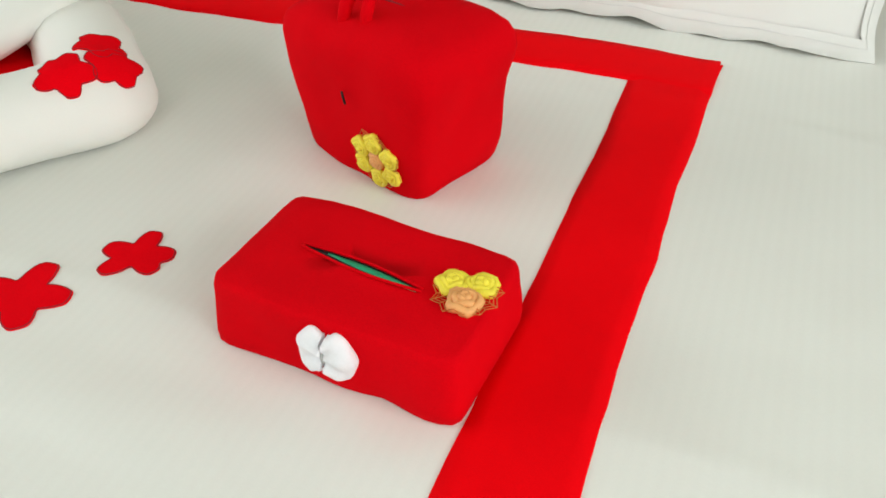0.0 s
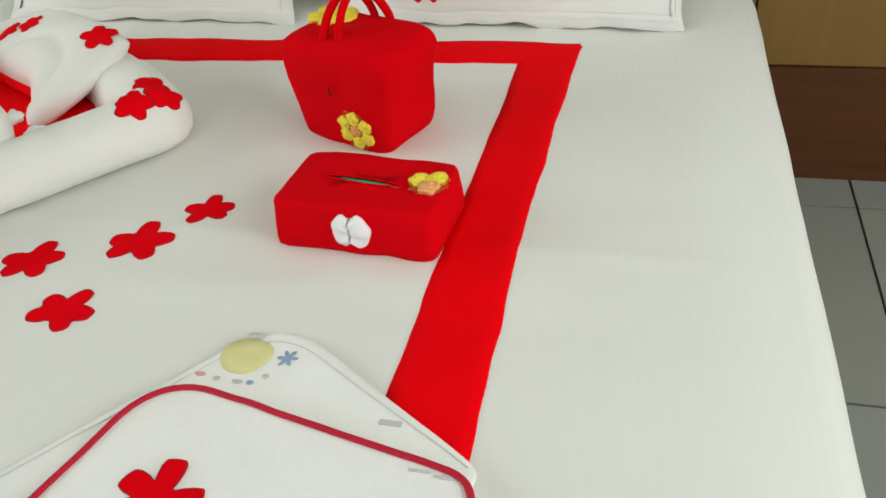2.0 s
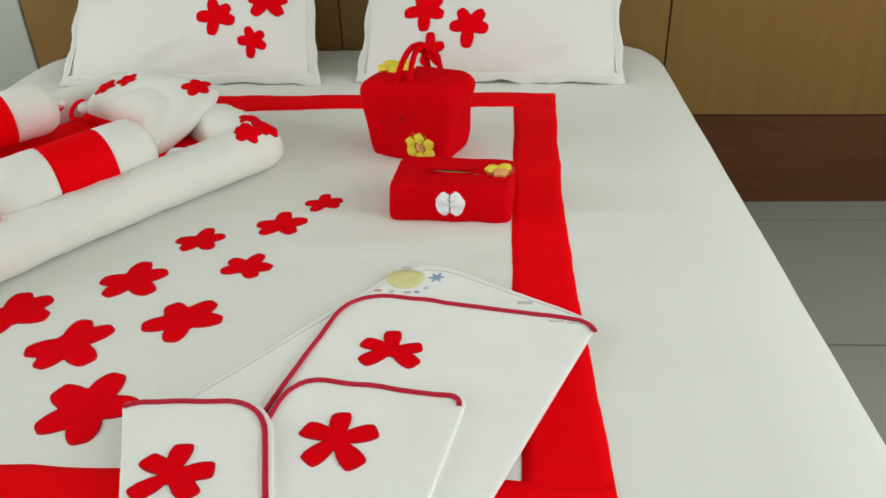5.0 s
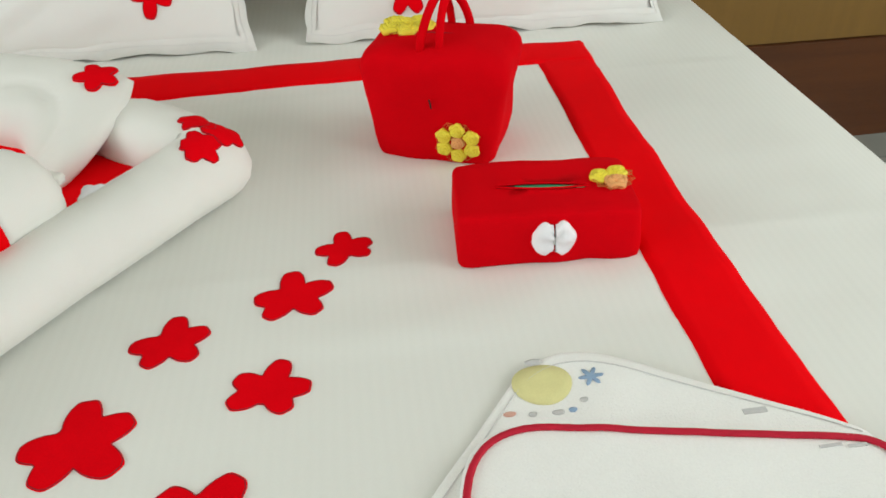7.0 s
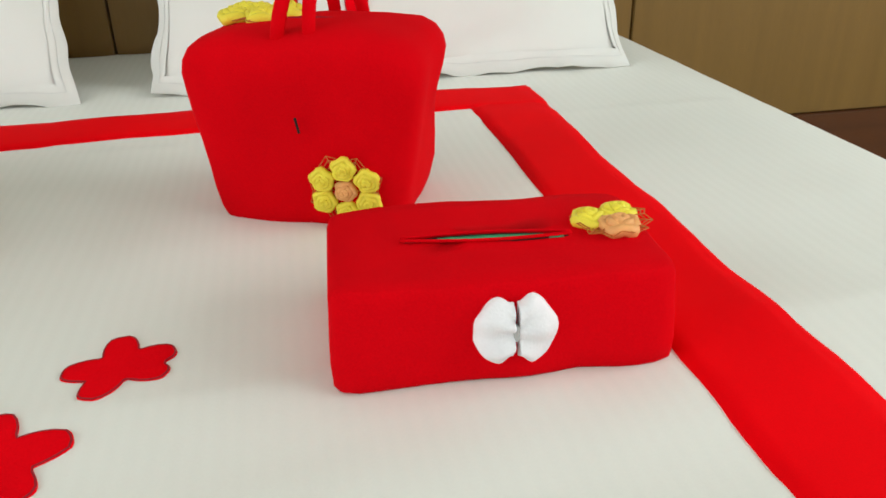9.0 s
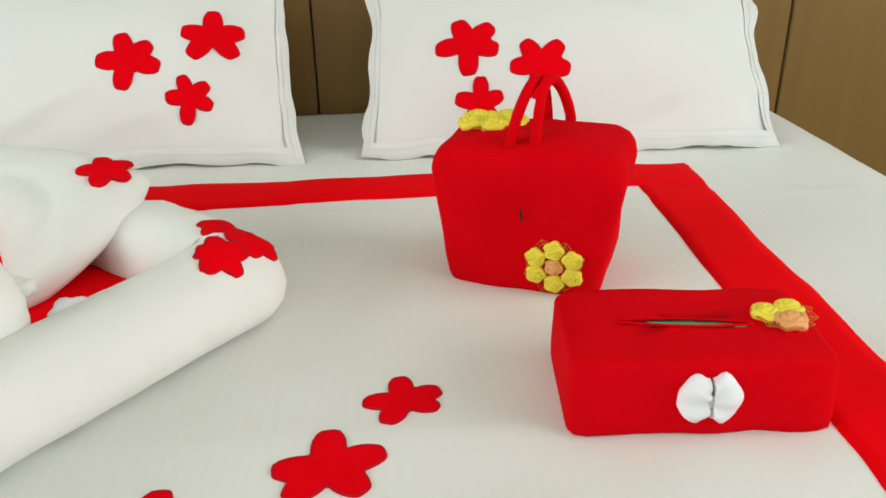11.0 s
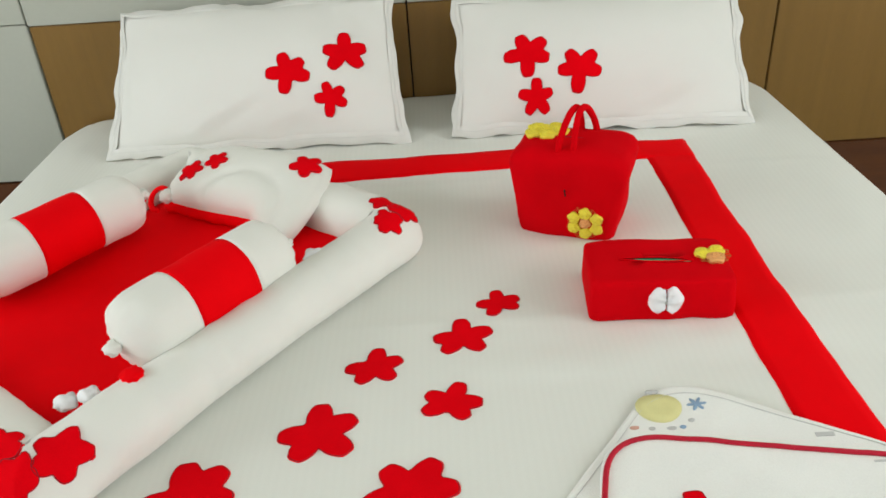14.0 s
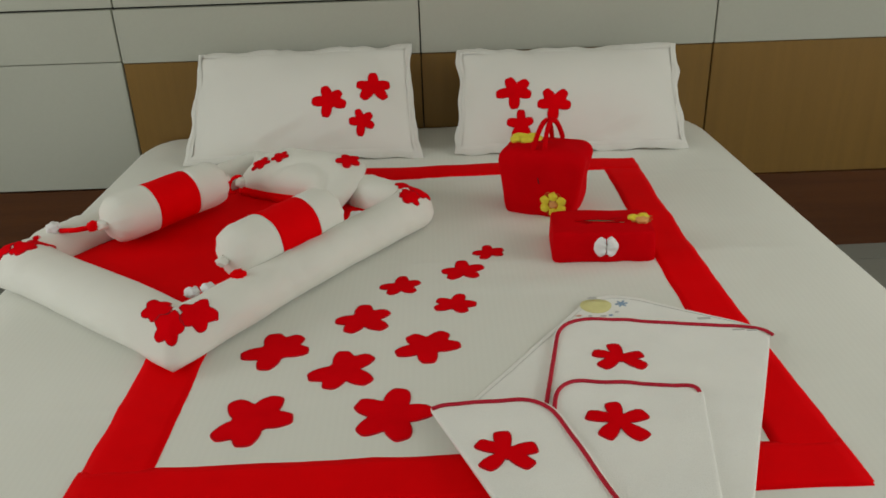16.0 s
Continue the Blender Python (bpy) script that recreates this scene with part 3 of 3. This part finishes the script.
def bp_place(s, t, side):
    a, b = max(0.0, 1 - s * s), max(0.0, 1 - t * t)
    f = a ** 0.45 * b ** 0.45
    x, y = PW * s * (1 - 0.13 * s * s * t * t), PH * t * (1 - 0.13 * s * s * t * t)
    if t < 0:
        g = max(0.0, min(1.0, (0.92 - s) / 0.6))
        y *= 1 - 0.60 * g * g * (3 - 2 * g)
    d = math.hypot((x - 0.03) / 0.078, (y + 0.035) / 0.075)
    z = PT * f
    if side > 0:
        z += -0.0075 * math.exp(-((d - 1) / 0.14) ** 2) * (1 if y < 0.03 else 0.6) * min(1, 2 * f) + 0.003 * math.exp(-(d / 0.7) ** 2)
    return Vector((x, y, side * z * (1 if side > 0 else 0.75) + 0.004 * noise.noise((x * 16, y * 16, side)) * min(1, 3 * f)))


bm = bmesh.new()
for side in (1, -1):
    g = [[bm.verts.new(bp_place(-1 + i / 20, -1 + j / 15, side)) for i in range(41)] for j in range(31)]
    for j in range(30):
        for i in range(40):
            bm.faces.new((g[j][i], g[j][i + 1], g[j + 1][i + 1], g[j + 1][i]))
bmesh.ops.remove_doubles(bm, verts=bm.verts[:], dist=1e-5)
part("cushion", bm, M_COTTON, bpil, "white stuffed cotton")
frill = [[], [], [], [], []]
for i in range(81):
    e = bp_place(-1 + i / 40, -1, 1)
    w = 0.010 + 0.006 * noise.noise((i * 0.17, 0, 0))
    dip = 0.004 + 0.006 * noise.noise((i * 0.21, 3, 0))
    for ring, (dy, dz) in zip(frill, ((0.006, 0.005), (-w * 0.6, 0.002 + dip * 0.4), (-w, dip * 0.5 - 0.006), (-w * 0.7, -0.020), (0.012, -0.020))):
        ring.append(e + Vector((0.006 * (i / 40 - 1), dy, dz)))
bm = bmesh.new()
rows = [[bm.verts.new(p) for p in ring] for ring in frill]
for ra, rb in zip(rows, rows[1:]):
    for i in range(len(ra) - 1):
        bm.faces.new((ra[i], ra[i + 1], rb[i + 1], rb[i]))
part("frill", bm, M_RED, bpil, "red cotton frill")
part("corner_loop", tube_bm([Vector((-PW + 0.008 + 0.020 * math.cos(a), -PH * 0.38 + 0.020 * math.sin(a), 0.012 + 0.010 * math.sin(a))) for a in (radians(70 + 220 * k / 14) for k in range(15))], 0.0055, 8, flat=0.7), M_RED, bpil, "red gathered corner")
for x, y, r, tips in ((0.112, 0.080, 0.030, (0, 70, 140, 215, 290)), (-0.108, 0.014, 0.028, (20, 95, 165, 240, 310)), (-0.070, 0.048, 0.025, (5, 80, 150, 220, 300))):
    flower(bpil, x, y, r, tips, lambda px, py: bp_place(max(-1, min(1, px / PW)), max(-1, min(1, py / PH)), 1).z, int(x * 1000), inner=0.54, width=38, lift=0.003)
knot(bpil, (-PW + 0.018, -PH * 0.28, 0.010), 0.016, M_COTTON, 9.0, "gathered_end", "gathered white corner")

# ---- red bag ----
bag = thing("cloth_bag", Matrix.Translation((0.2930, 1.279, BED)) @ pose(0, 0, 0, 0, 0, -21.0), "small red cloth bag with two handles and yellow roses", "bag")


def bag_section(h):
    """Half sizes of the bag at height h."""
    f = min(h / 0.135, 1.0)
    return 0.085 + 0.019 * f, 0.062 + 0.010 * f


rings = []
for h, k in ((0.0, 0.965), (0.003, 0.99), (0.010, 1.0), (0.03, 1.0), (0.05, 1.0), (0.075, 1.0), (0.10, 1.0), (0.122, 1.0), (0.136, 0.992), (0.147, 0.968), (0.156, 0.92), (0.163, 0.83), (0.169, 0.6), (0.172, 0.3)):
    hx, hy = bag_section(h)
    h *= 0.965
    rings.append([Vector((p.x + 0.0045 * noise.noise((p.x * 22, p.y * 22, h * 18)), p.y + 0.0045 * noise.noise((p.x * 25, p.y * 25, h * 18 + 5)), p.z + (0.003 * noise.noise((p.x * 18, p.y * 18, 3)) if h > 0.13 else 0))) for p in super_ring(hx * k, hy * k, h, 9.0, 80)])
part("body", rings_bm(rings), M_BAG, bag, "soft red quilted cloth")
for (ax, ay), (bx, by) in (((-0.017, -0.050), (0.006, 0.046)), ((0.009, -0.046), (0.032, 0.050))):
    pts = []
    for k in range(25):
        t = k / 24
        lean = math.sin(math.pi * t)
        px, py = ax + (bx - ax) * t, ay + (by - ay) * t
        px += (0.0075 - (ax + bx) / 2) * 0.5 * lean
        pts.append((px, py, 0.150 + 0.068 * lean ** 0.62))
    part("handle", tube_bm(pts, 0.0056, 10, flat=1.15), M_BAG, bag, "red cloth strap")
seam = [Vector((s * 0.090, -0.004, 0.1664 - 0.0145 * s * s)) for s in (k / 10 - 1 for k in range(21))]
part("zip_line", tube_bm(seam, 0.0012, 5), M_THREAD, bag, "dark red zip")
part("zip_pull", tube_bm([Vector((0.0, -0.0735, 0.100)), Vector((0.001, -0.0732, 0.094)), Vector((0.002, -0.0725, 0.087))], 0.0012, 6), M_DARK, bag, "small black pull")


def rosette_bm(s, seed):
    """A small satin rose: nested rings of petals."""
    rnd = random.Random(seed)
    bm = bmesh.new()
    for rr, tube, z in ((0.95, 0.32, 0.22), (0.60, 0.27, 0.42), (0.28, 0.24, 0.58)):
        a0 = rnd.uniform(0, 6.28)
        pts = [Vector((math.cos(a) * s * rr * (1 + 0.12 * math.sin(5 * a + a0)), math.sin(a) * s * rr * (1 + 0.12 * math.sin(5 * a + a0)), s * (z + 0.10 * math.sin(3 * a + a0)))) for a in (k * math.tau / 20 for k in range(20))]
        tube_bm(pts, tube * s, 7, True, 1.25, bm)
    bmesh.ops.create_icosphere(bm, subdivisions=1, radius=s * 0.30, matrix=Matrix.Translation((0, 0, s * 0.62)))
    return bm


def rosette(parent, m, s, mat, seed, label):
    bm = rosette_bm(s, seed)
    bmesh.ops.transform(bm, matrix=m, verts=bm.verts[:])
    return part("satin_rose", bm, mat, parent, label)


def net_trim(parent, m, r, a0, a1, seed):
    """A fan of stiff net behind the roses."""
    rnd = random.Random(seed)
    bm = bmesh.new()
    n = 16
    ring = []
    for k in range(n + 1):
        a = radians(a0 + (a1 - a0) * k / n)
        rr = r * (0.86 + 0.14 * (k % 2)) * rnd.uniform(0.93, 1.05)
        ring.append(Vector((math.cos(a) * rr, math.sin(a) * rr, rnd.uniform(0.001, 0.005))))
    for k, p in enumerate(ring):
        tube_bm([p * 0.35, p * 0.7 + Vector((0, 0, 0.001)), p], 0.00045, 4, bm=bm)
    for f in (0.6, 0.75, 0.88, 1.0):
        tube_bm([p * f for p in ring], 0.00045, 4, bm=bm)
    bmesh.ops.transform(bm, matrix=m, verts=bm.verts[:])
    return part("net_trim", bm, M_NET, parent, "gold and red net")


face = Matrix.Translation((0.036, -0.0655, 0.036)) @ pose(0, 0, 0, 97, 0, 0)
for k in range(6):
    a = radians(30 + 60 * k)
    rosette(bag, face @ Matrix.Translation((0.0225 * math.cos(a), 0.0205 * math.sin(a), 0.001)), 0.0088, M_YELLOW, k, "yellow satin rose")
rosette(bag, face @ Matrix.Translation((0, 0, 0.001)), 0.0080, M_PEACH, 7, "peach satin rose")
net_trim(bag, face, 0.034, 0, 360, 1)
topm = Matrix.Translation((-0.048, 0.012, 0.163)) @ pose(0, 0, 0, 0, 0, 10)
for k, (x, y) in enumerate(((-0.024, -0.006), (-0.006, 0.012), (0.000, -0.014), (0.022, 0.000), (-0.020, 0.018), (0.014, 0.020))):
    rosette(bag, topm @ Matrix.Translation((x, y, 0)), 0.0125, M_YELLOW, 20 + k, "yellow satin rose")
net_trim(bag, topm, 0.034, 60, 300, 2)

# ---- tissue box cover ----
tbox = thing("tissue_box", Matrix.Translation((0.3805, 1.026, BED)) @ pose(0, 0, 0, 0, 0, -4.2), "red cloth tissue box cover with a white bow and roses", "tissue box")
rings = []
for h, k, q in ((0.0, 0.995, 14), (0.003, 1.015, 16), (0.014, 1.02, 16), (0.030, 1.015, 16), (0.046, 1.005, 16), (0.058, 1.0, 16), (0.0635, 0.985, 14), (0.0655, 0.955, 12), (0.066, 0.8, 9), (0.066, 0.5, 6), (0.066, 0.2, 4)):
    rings.append([Vector((p.x, p.y + 0.0042 * noise.noise((p.x * 22, p.y * 22, h * 25)) + 0.0012 * noise.noise((p.x * 60, p.y * 60, h * 50)), p.z + (0.0022 * noise.noise((p.x * 20, p.y * 20, 2)) if h > 0.04 else 0))) for p in super_ring(0.1055 * k, 0.0635 - (1 - k) * 0.08, h, q, 96)])
part("cover", rings_bm(rings), M_BAG, tbox, "soft red cloth")


SLANT = -0.008


def lens_bm(x0, x1, y, w, z, t):
    top, n = [], 18
    for k in range(n + 1):
        top.append(Vector((x0 + (x1 - x0) * k / n, y + SLANT * k / n + w * math.sin(math.pi * k / n) + 0.0006, z)))
    for k in range(n, -1, -1):
        top.append(Vector((x0 + (x1 - x0) * k / n, y + SLANT * k / n - w * math.sin(math.pi * k / n) - 0.0006, z)))
    return rings_bm([[p - Vector((0, 0, t)) for p in top], top])


# the slot's inner shade is a near-black solid laid on the uncut cover
part("slot_shade", lens_bm(-0.056, 0.050, 0.001, 0.0044, 0.0670, 0.004), M_DARK, tbox, "inner shade of the slot as a near-black patch")
part("tissue_packet", lens_bm(-0.034, 0.047, 0.0002, 0.0022, 0.0673, 0.004), M_GREEN, tbox, "green packet seen in the slot")
for sgn in (1, -1):
    lip = [Vector((-0.058 + 0.110 * k / 20, 0.001 + SLANT * k / 20 + sgn * (0.0046 * math.sin(math.pi * k / 20) + 0.0014), 0.0682)) for k in range(21)]
    part("slot_lip", tube_bm(lip, 0.0012, 8), M_BAG, tbox, "hemmed red edge")
rm = Matrix.Translation((0.082, 0.006, 0.066))
for x, y, s, m, lab in ((-0.013, 0.003, 0.0105, M_YELLOW, "yellow satin rose"), (0.008, 0.009, 0.0105, M_YELLOW, "yellow satin rose"), (0.003, -0.011, 0.0110, M_PEACH, "peach satin rose")):
    rosette(tbox, rm @ Matrix.Translation((x, y, 0)), s, m, int(900 + x * 1000), lab)
net_trim(tbox, rm, 0.027, 150, 390, 3)


def bow_lobe(sgn):
    """One half of the gathered bow: a puffed half disc, pleated towards the knot."""
    bm = bmesh.new()
    bmesh.ops.create_uvsphere(bm, u_segments=36, v_segments=24, radius=1)
    for v in bm.verts:
        c = v.co.copy()
        side = c.x * sgn
        flat = max(side, -0.04) + 0.04
        a = math.atan2(c.z, side + 1.15)
        pleat = 1 + 0.22 * math.sin(a * 11 + sgn) * (0.25 + max(0.0, -c.y)) + 0.20 * noise.noise(c * 2.1 + Vector((sgn * 3, 0, 0)))
        pinch = 1 - 0.38 * math.exp(-(max(side, 0.0) / 0.35) ** 2) * math.exp(-(c.z / 0.35) ** 2)
        soft = 1 + 0.35 * (pleat - 1)
        v.co = Vector((sgn * (0.0013 + 0.0232 * flat * soft), c.y * 0.0105 * pleat * pinch, c.z * 0.0256 * soft * (1 - 0.12 * max(0.0, side)) * (1 - 0.30 * math.exp(-(max(side, 0.0) / 0.22) ** 2))))
    return bm


for sgn in (-1, 1):
    bm = bow_lobe(sgn)
    bmesh.ops.translate(bm, vec=(0.003, -0.0655, 0.036), verts=bm.verts[:])
    part("bow_loop", bm, M_SATIN, tbox, "gathered white satin")
bm = bmesh.new()
bmesh.ops.create_uvsphere(bm, u_segments=14, v_segments=10, radius=1, matrix=Matrix.Translation((0.003, -0.0700, 0.036)) @ Matrix.Diagonal((0.0022, 0.004, 0.006, 1)))
part("bow_knot", bm, M_GREY_THREAD, tbox, "grey knot")

# ---- towels ----


def cloth_z(x, y, seed):
    heave = 0.007 * max(0.0, noise.noise((x * 6 + 2.3, y * 6, 8.0)) + 0.1) + 0.0035 * max(0.0, noise.noise((x * 16 - y * 9, y * 7, 5.0)))
    return heave + 0.0012 * noise.noise((x * 9 + seed, y * 9, 0.0)) + 0.0006 * noise.noise((x * 22, y * 22 + seed, 0.0))


def cloth(name, corners, z0, thick, seed, mat, label, category, group):
    out = resample((lambda o: o + o[:1])(rounded(corners, 10)), 0.012)[:-1]
    c = sum(out, Vector((0, 0))) / len(out)
    rings = []
    for f, dz in ((0.992, 0.0), (1.0, thick * 0.35), (0.995, thick * 0.8), (0.975, thick), (0.93, thick * 1.04), (0.86, thick * 1.07), (0.78, thick * 1.1), (0.69, thick * 1.1), (0.6, thick * 1.1), (0.5, thick * 1.1), (0.4, thick * 1.1), (0.3, thick * 1.1), (0.2, thick * 1.1), (0.1, thick * 1.1)):
        rings.append([Vector(((c + (p - c) * f).x, (c + (p - c) * f).y, z0 + dz + (cloth_z((c + (p - c) * f).x, (c + (p - c) * f).y, seed) if dz else 0))) for p in out])
    ob = thing(name, Matrix.Translation((0.004, -0.003, 0)), label, category, group)
    part("cloth", rings_bm(rings), mat, ob)
    return ob, lambda x, y: z0 + thick * 1.08 + cloth_z(x, y, seed)


def edge_piping(ob, pts, surf, r=0.0035, mat=None, label="crimson piping"):
    line = resample([Vector(p) for p in pts], 0.008)
    part("piping", tube_bm([Vector((p.x, p.y, surf(p.x, p.y) + r * 0.35)) for p in line], r, 8, flat=0.8), mat or M_PIPING, ob, label)


def bend(corners, r):
    """An open line through corners with rounded bends."""
    pts = [Vector(corners[0])]
    for a, b, c, rr in zip(corners, corners[1:], corners[2:], r):
        a, b, c = Vector(a), Vector(b), Vector(c)
        p0, p1 = b + (a - b).normalized() * rr, b + (c - b).normalized() * rr
        pts += [p0 * (1 - t) ** 2 + b * 2 * t * (1 - t) + p1 * t * t for t in (k / 10 for k in range(11))]
    return pts + [Vector(corners[-1])]


GROUP = "towels at the bed's foot"
hood, hs = cloth("hooded_towel", [(0.333, 0.835, 0.075), (0.597, 0.668, 0.02), (0.436, 0.307, 0.02), (0.028, 0.442, 0.02)], BED + 0.002, 0.004, 1.0, M_TERRY, "white hooded baby towel with a pale yellow printed motif", "towel", GROUP)
part("stitching", tube_bm([Vector((p.x, p.y, hs(p.x, p.y) + 0.0004)) for p in resample(bend([(0.052, 0.457), (0.332, 0.817), (0.583, 0.669)], [0.07]), 0.008)], 0.0007, 5), M_PALE_THREAD, hood, "grey overlock stitching")


def print_patch(parent, x, y, rx, ry, surf, mat, name, label, tips=None):
    ring_fs = ((1.0, 0.0002), (1.0, 0.0009), (0.5, 0.0010))
    rings = []
    for f, dz in ring_fs:
        ring = []
        for k in range(36):
            a = k * math.tau / 36
            rr = 1.0 + (0.35 * math.cos(6 * a) - 0.3 if tips else 0.03 * math.sin(3 * a))
            px, py = x + f * rr * rx * math.cos(a), y + f * rr * ry * math.sin(a)
            ring.append(Vector((px, py, surf(px, py) + dz)))
        rings.append(ring)
    part(name, rings_bm(rings, False, True), mat, parent, label)


print_patch(hood, 0.318, 0.771, 0.029, 0.026, hs, M_PRINT_Y, "printed_motif", "pale yellow round print")
print_patch(hood, 0.366, 0.772, 0.012, 0.012, hs, M_PRINT_B, "printed_flower", "pale blue flower print", True)
for x, y, rx, ry, m in ((0.316, 0.801, 0.009, 0.004, M_LABEL), (0.352, 0.745, 0.004, 0.003, M_LABEL), (0.325, 0.734, 0.006, 0.003, M_LABEL), (0.280, 0.739, 0.006, 0.003, M_PRINT_P), (0.301, 0.735, 0.004, 0.003, M_LABEL), (0.339, 0.735, 0.004, 0.003, M_PRINT_B)):
    print_patch(hood, x, y, rx, ry, hs, m, "printed_mark", "small faint print")
part("care_label", box_bm(0.489, 0.511, 0.702, 0.708, hs(0.5, 0.705) - 0.0012, hs(0.5, 0.705) + 0.0010), M_LABEL, hood, "small grey tag", smooth=False)

wrap, ws = cloth("wrap_cloth", [(0.237, 0.735, 0.075), (0.602, 0.657, 0.034), (0.406, 0.213, 0.02), (0.151, 0.287, 0.02)], BED + 0.006, 0.006, 2.0, M_TERRY, "large white cloth with crimson piping and a red flower", "towel", GROUP)
edge_piping(wrap, bend([(0.182, 0.456), (0.244, 0.726), (0.589, 0.653), (0.594, 0.632)], [0.072, 0.022]), ws)
flower(wrap, 0.322, 0.585, 0.046, (95, 158, 12, 318, 218), ws, 71, inner=0.32, width=34, lift=0.0014, blunt=1.75)
for k, (x0, x1) in enumerate(((0.533, 0.553), (0.557, 0.574))):
    part("printed_bar", box_bm(x0, x1, 0.6515 - 0.0030 * k, 0.6545 - 0.0030 * k, ws(0.55, 0.652) - 0.0012, ws(0.55, 0.652) + 0.0008), M_LABEL, wrap, "pale grey printed bar", smooth=False)

wash, s2 = cloth("wash_cloth", [(0.201, 0.525, 0.055), (0.430, 0.492, 0.022), (0.371, 0.206, 0.02), (0.161, 0.214, 0.02)], BED + 0.0125, 0.006, 3.0, M_TERRY, "small white cloth with crimson piping lying on the large one", "towel", GROUP)
edge_piping(wash, bend([(0.190, 0.430), (0.208, 0.517), (0.419, 0.488), (0.419, 0.472)], [0.052, 0.014]), s2)
flower(wash, 0.282, 0.410, 0.049, (92, 22, 308, 232, 155), s2, 72, inner=0.32, width=34, lift=0.0014, blunt=1.75)
wash, s3 = cloth("wash_cloth", [(0.003, 0.465, 0.016), (0.191, 0.474, 0.06), (0.265, 0.198, 0.02), (0.117, 0.192, 0.02)], BED + 0.0185, 0.006, 4.0, M_TERRY, "small white cloth with crimson piping beside the spread's flowers", "towel", GROUP)
edge_piping(wash, bend([(0.010, 0.453), (0.027, 0.462), (0.183, 0.466), (0.256, 0.207)], [0.01, 0.056]), s3)
flower(wash, 0.111, 0.347, 0.048, (150, 92, 12, 318, 228), s3, 73, inner=0.32, width=34, lift=0.0014, blunt=1.75)

# ---- floor tiles ----
tagged(part("ground", box_bm(-40, 40, -40, 40, -0.6, -0.4), M_GROUT, smooth=False), "dark ground below the room", "ground", kind="structure")
floor = tagged(part("floor", box_bm(X0 - 0.18, X1 + 0.18, Y0 - 0.18, Y1 + 0.24, -0.1, -0.006), M_GROUT, smooth=False), "pale grey polished tile floor with dark joints", "floor", kind="structure")
TILE, JOINT = 0.60, 0.0025
bm = box_bm(-TILE / 2 + JOINT, TILE / 2 - JOINT, -TILE / 2 + JOINT, TILE / 2 - JOINT, -0.008, 0.0, 0.0008)
tile_mesh = None
for i in range(-7, 4):
    for j in range(-8, 3):
        x, y = 1.175 + (i + 0.5) * TILE, 1.278 + (j + 0.5) * TILE
        if X0 - 0.3 < x < X1 + 0.3 and Y0 - 0.3 < y < Y1 + 0.4:
            if tile_mesh is None:
                ob = part("tile", bm, M_TILE, floor, smooth=False)
                tile_mesh = ob.data
            else:
                ob = new("tile", tile_mesh)
                ob.parent = floor
            ob.location = (x, y, 0)
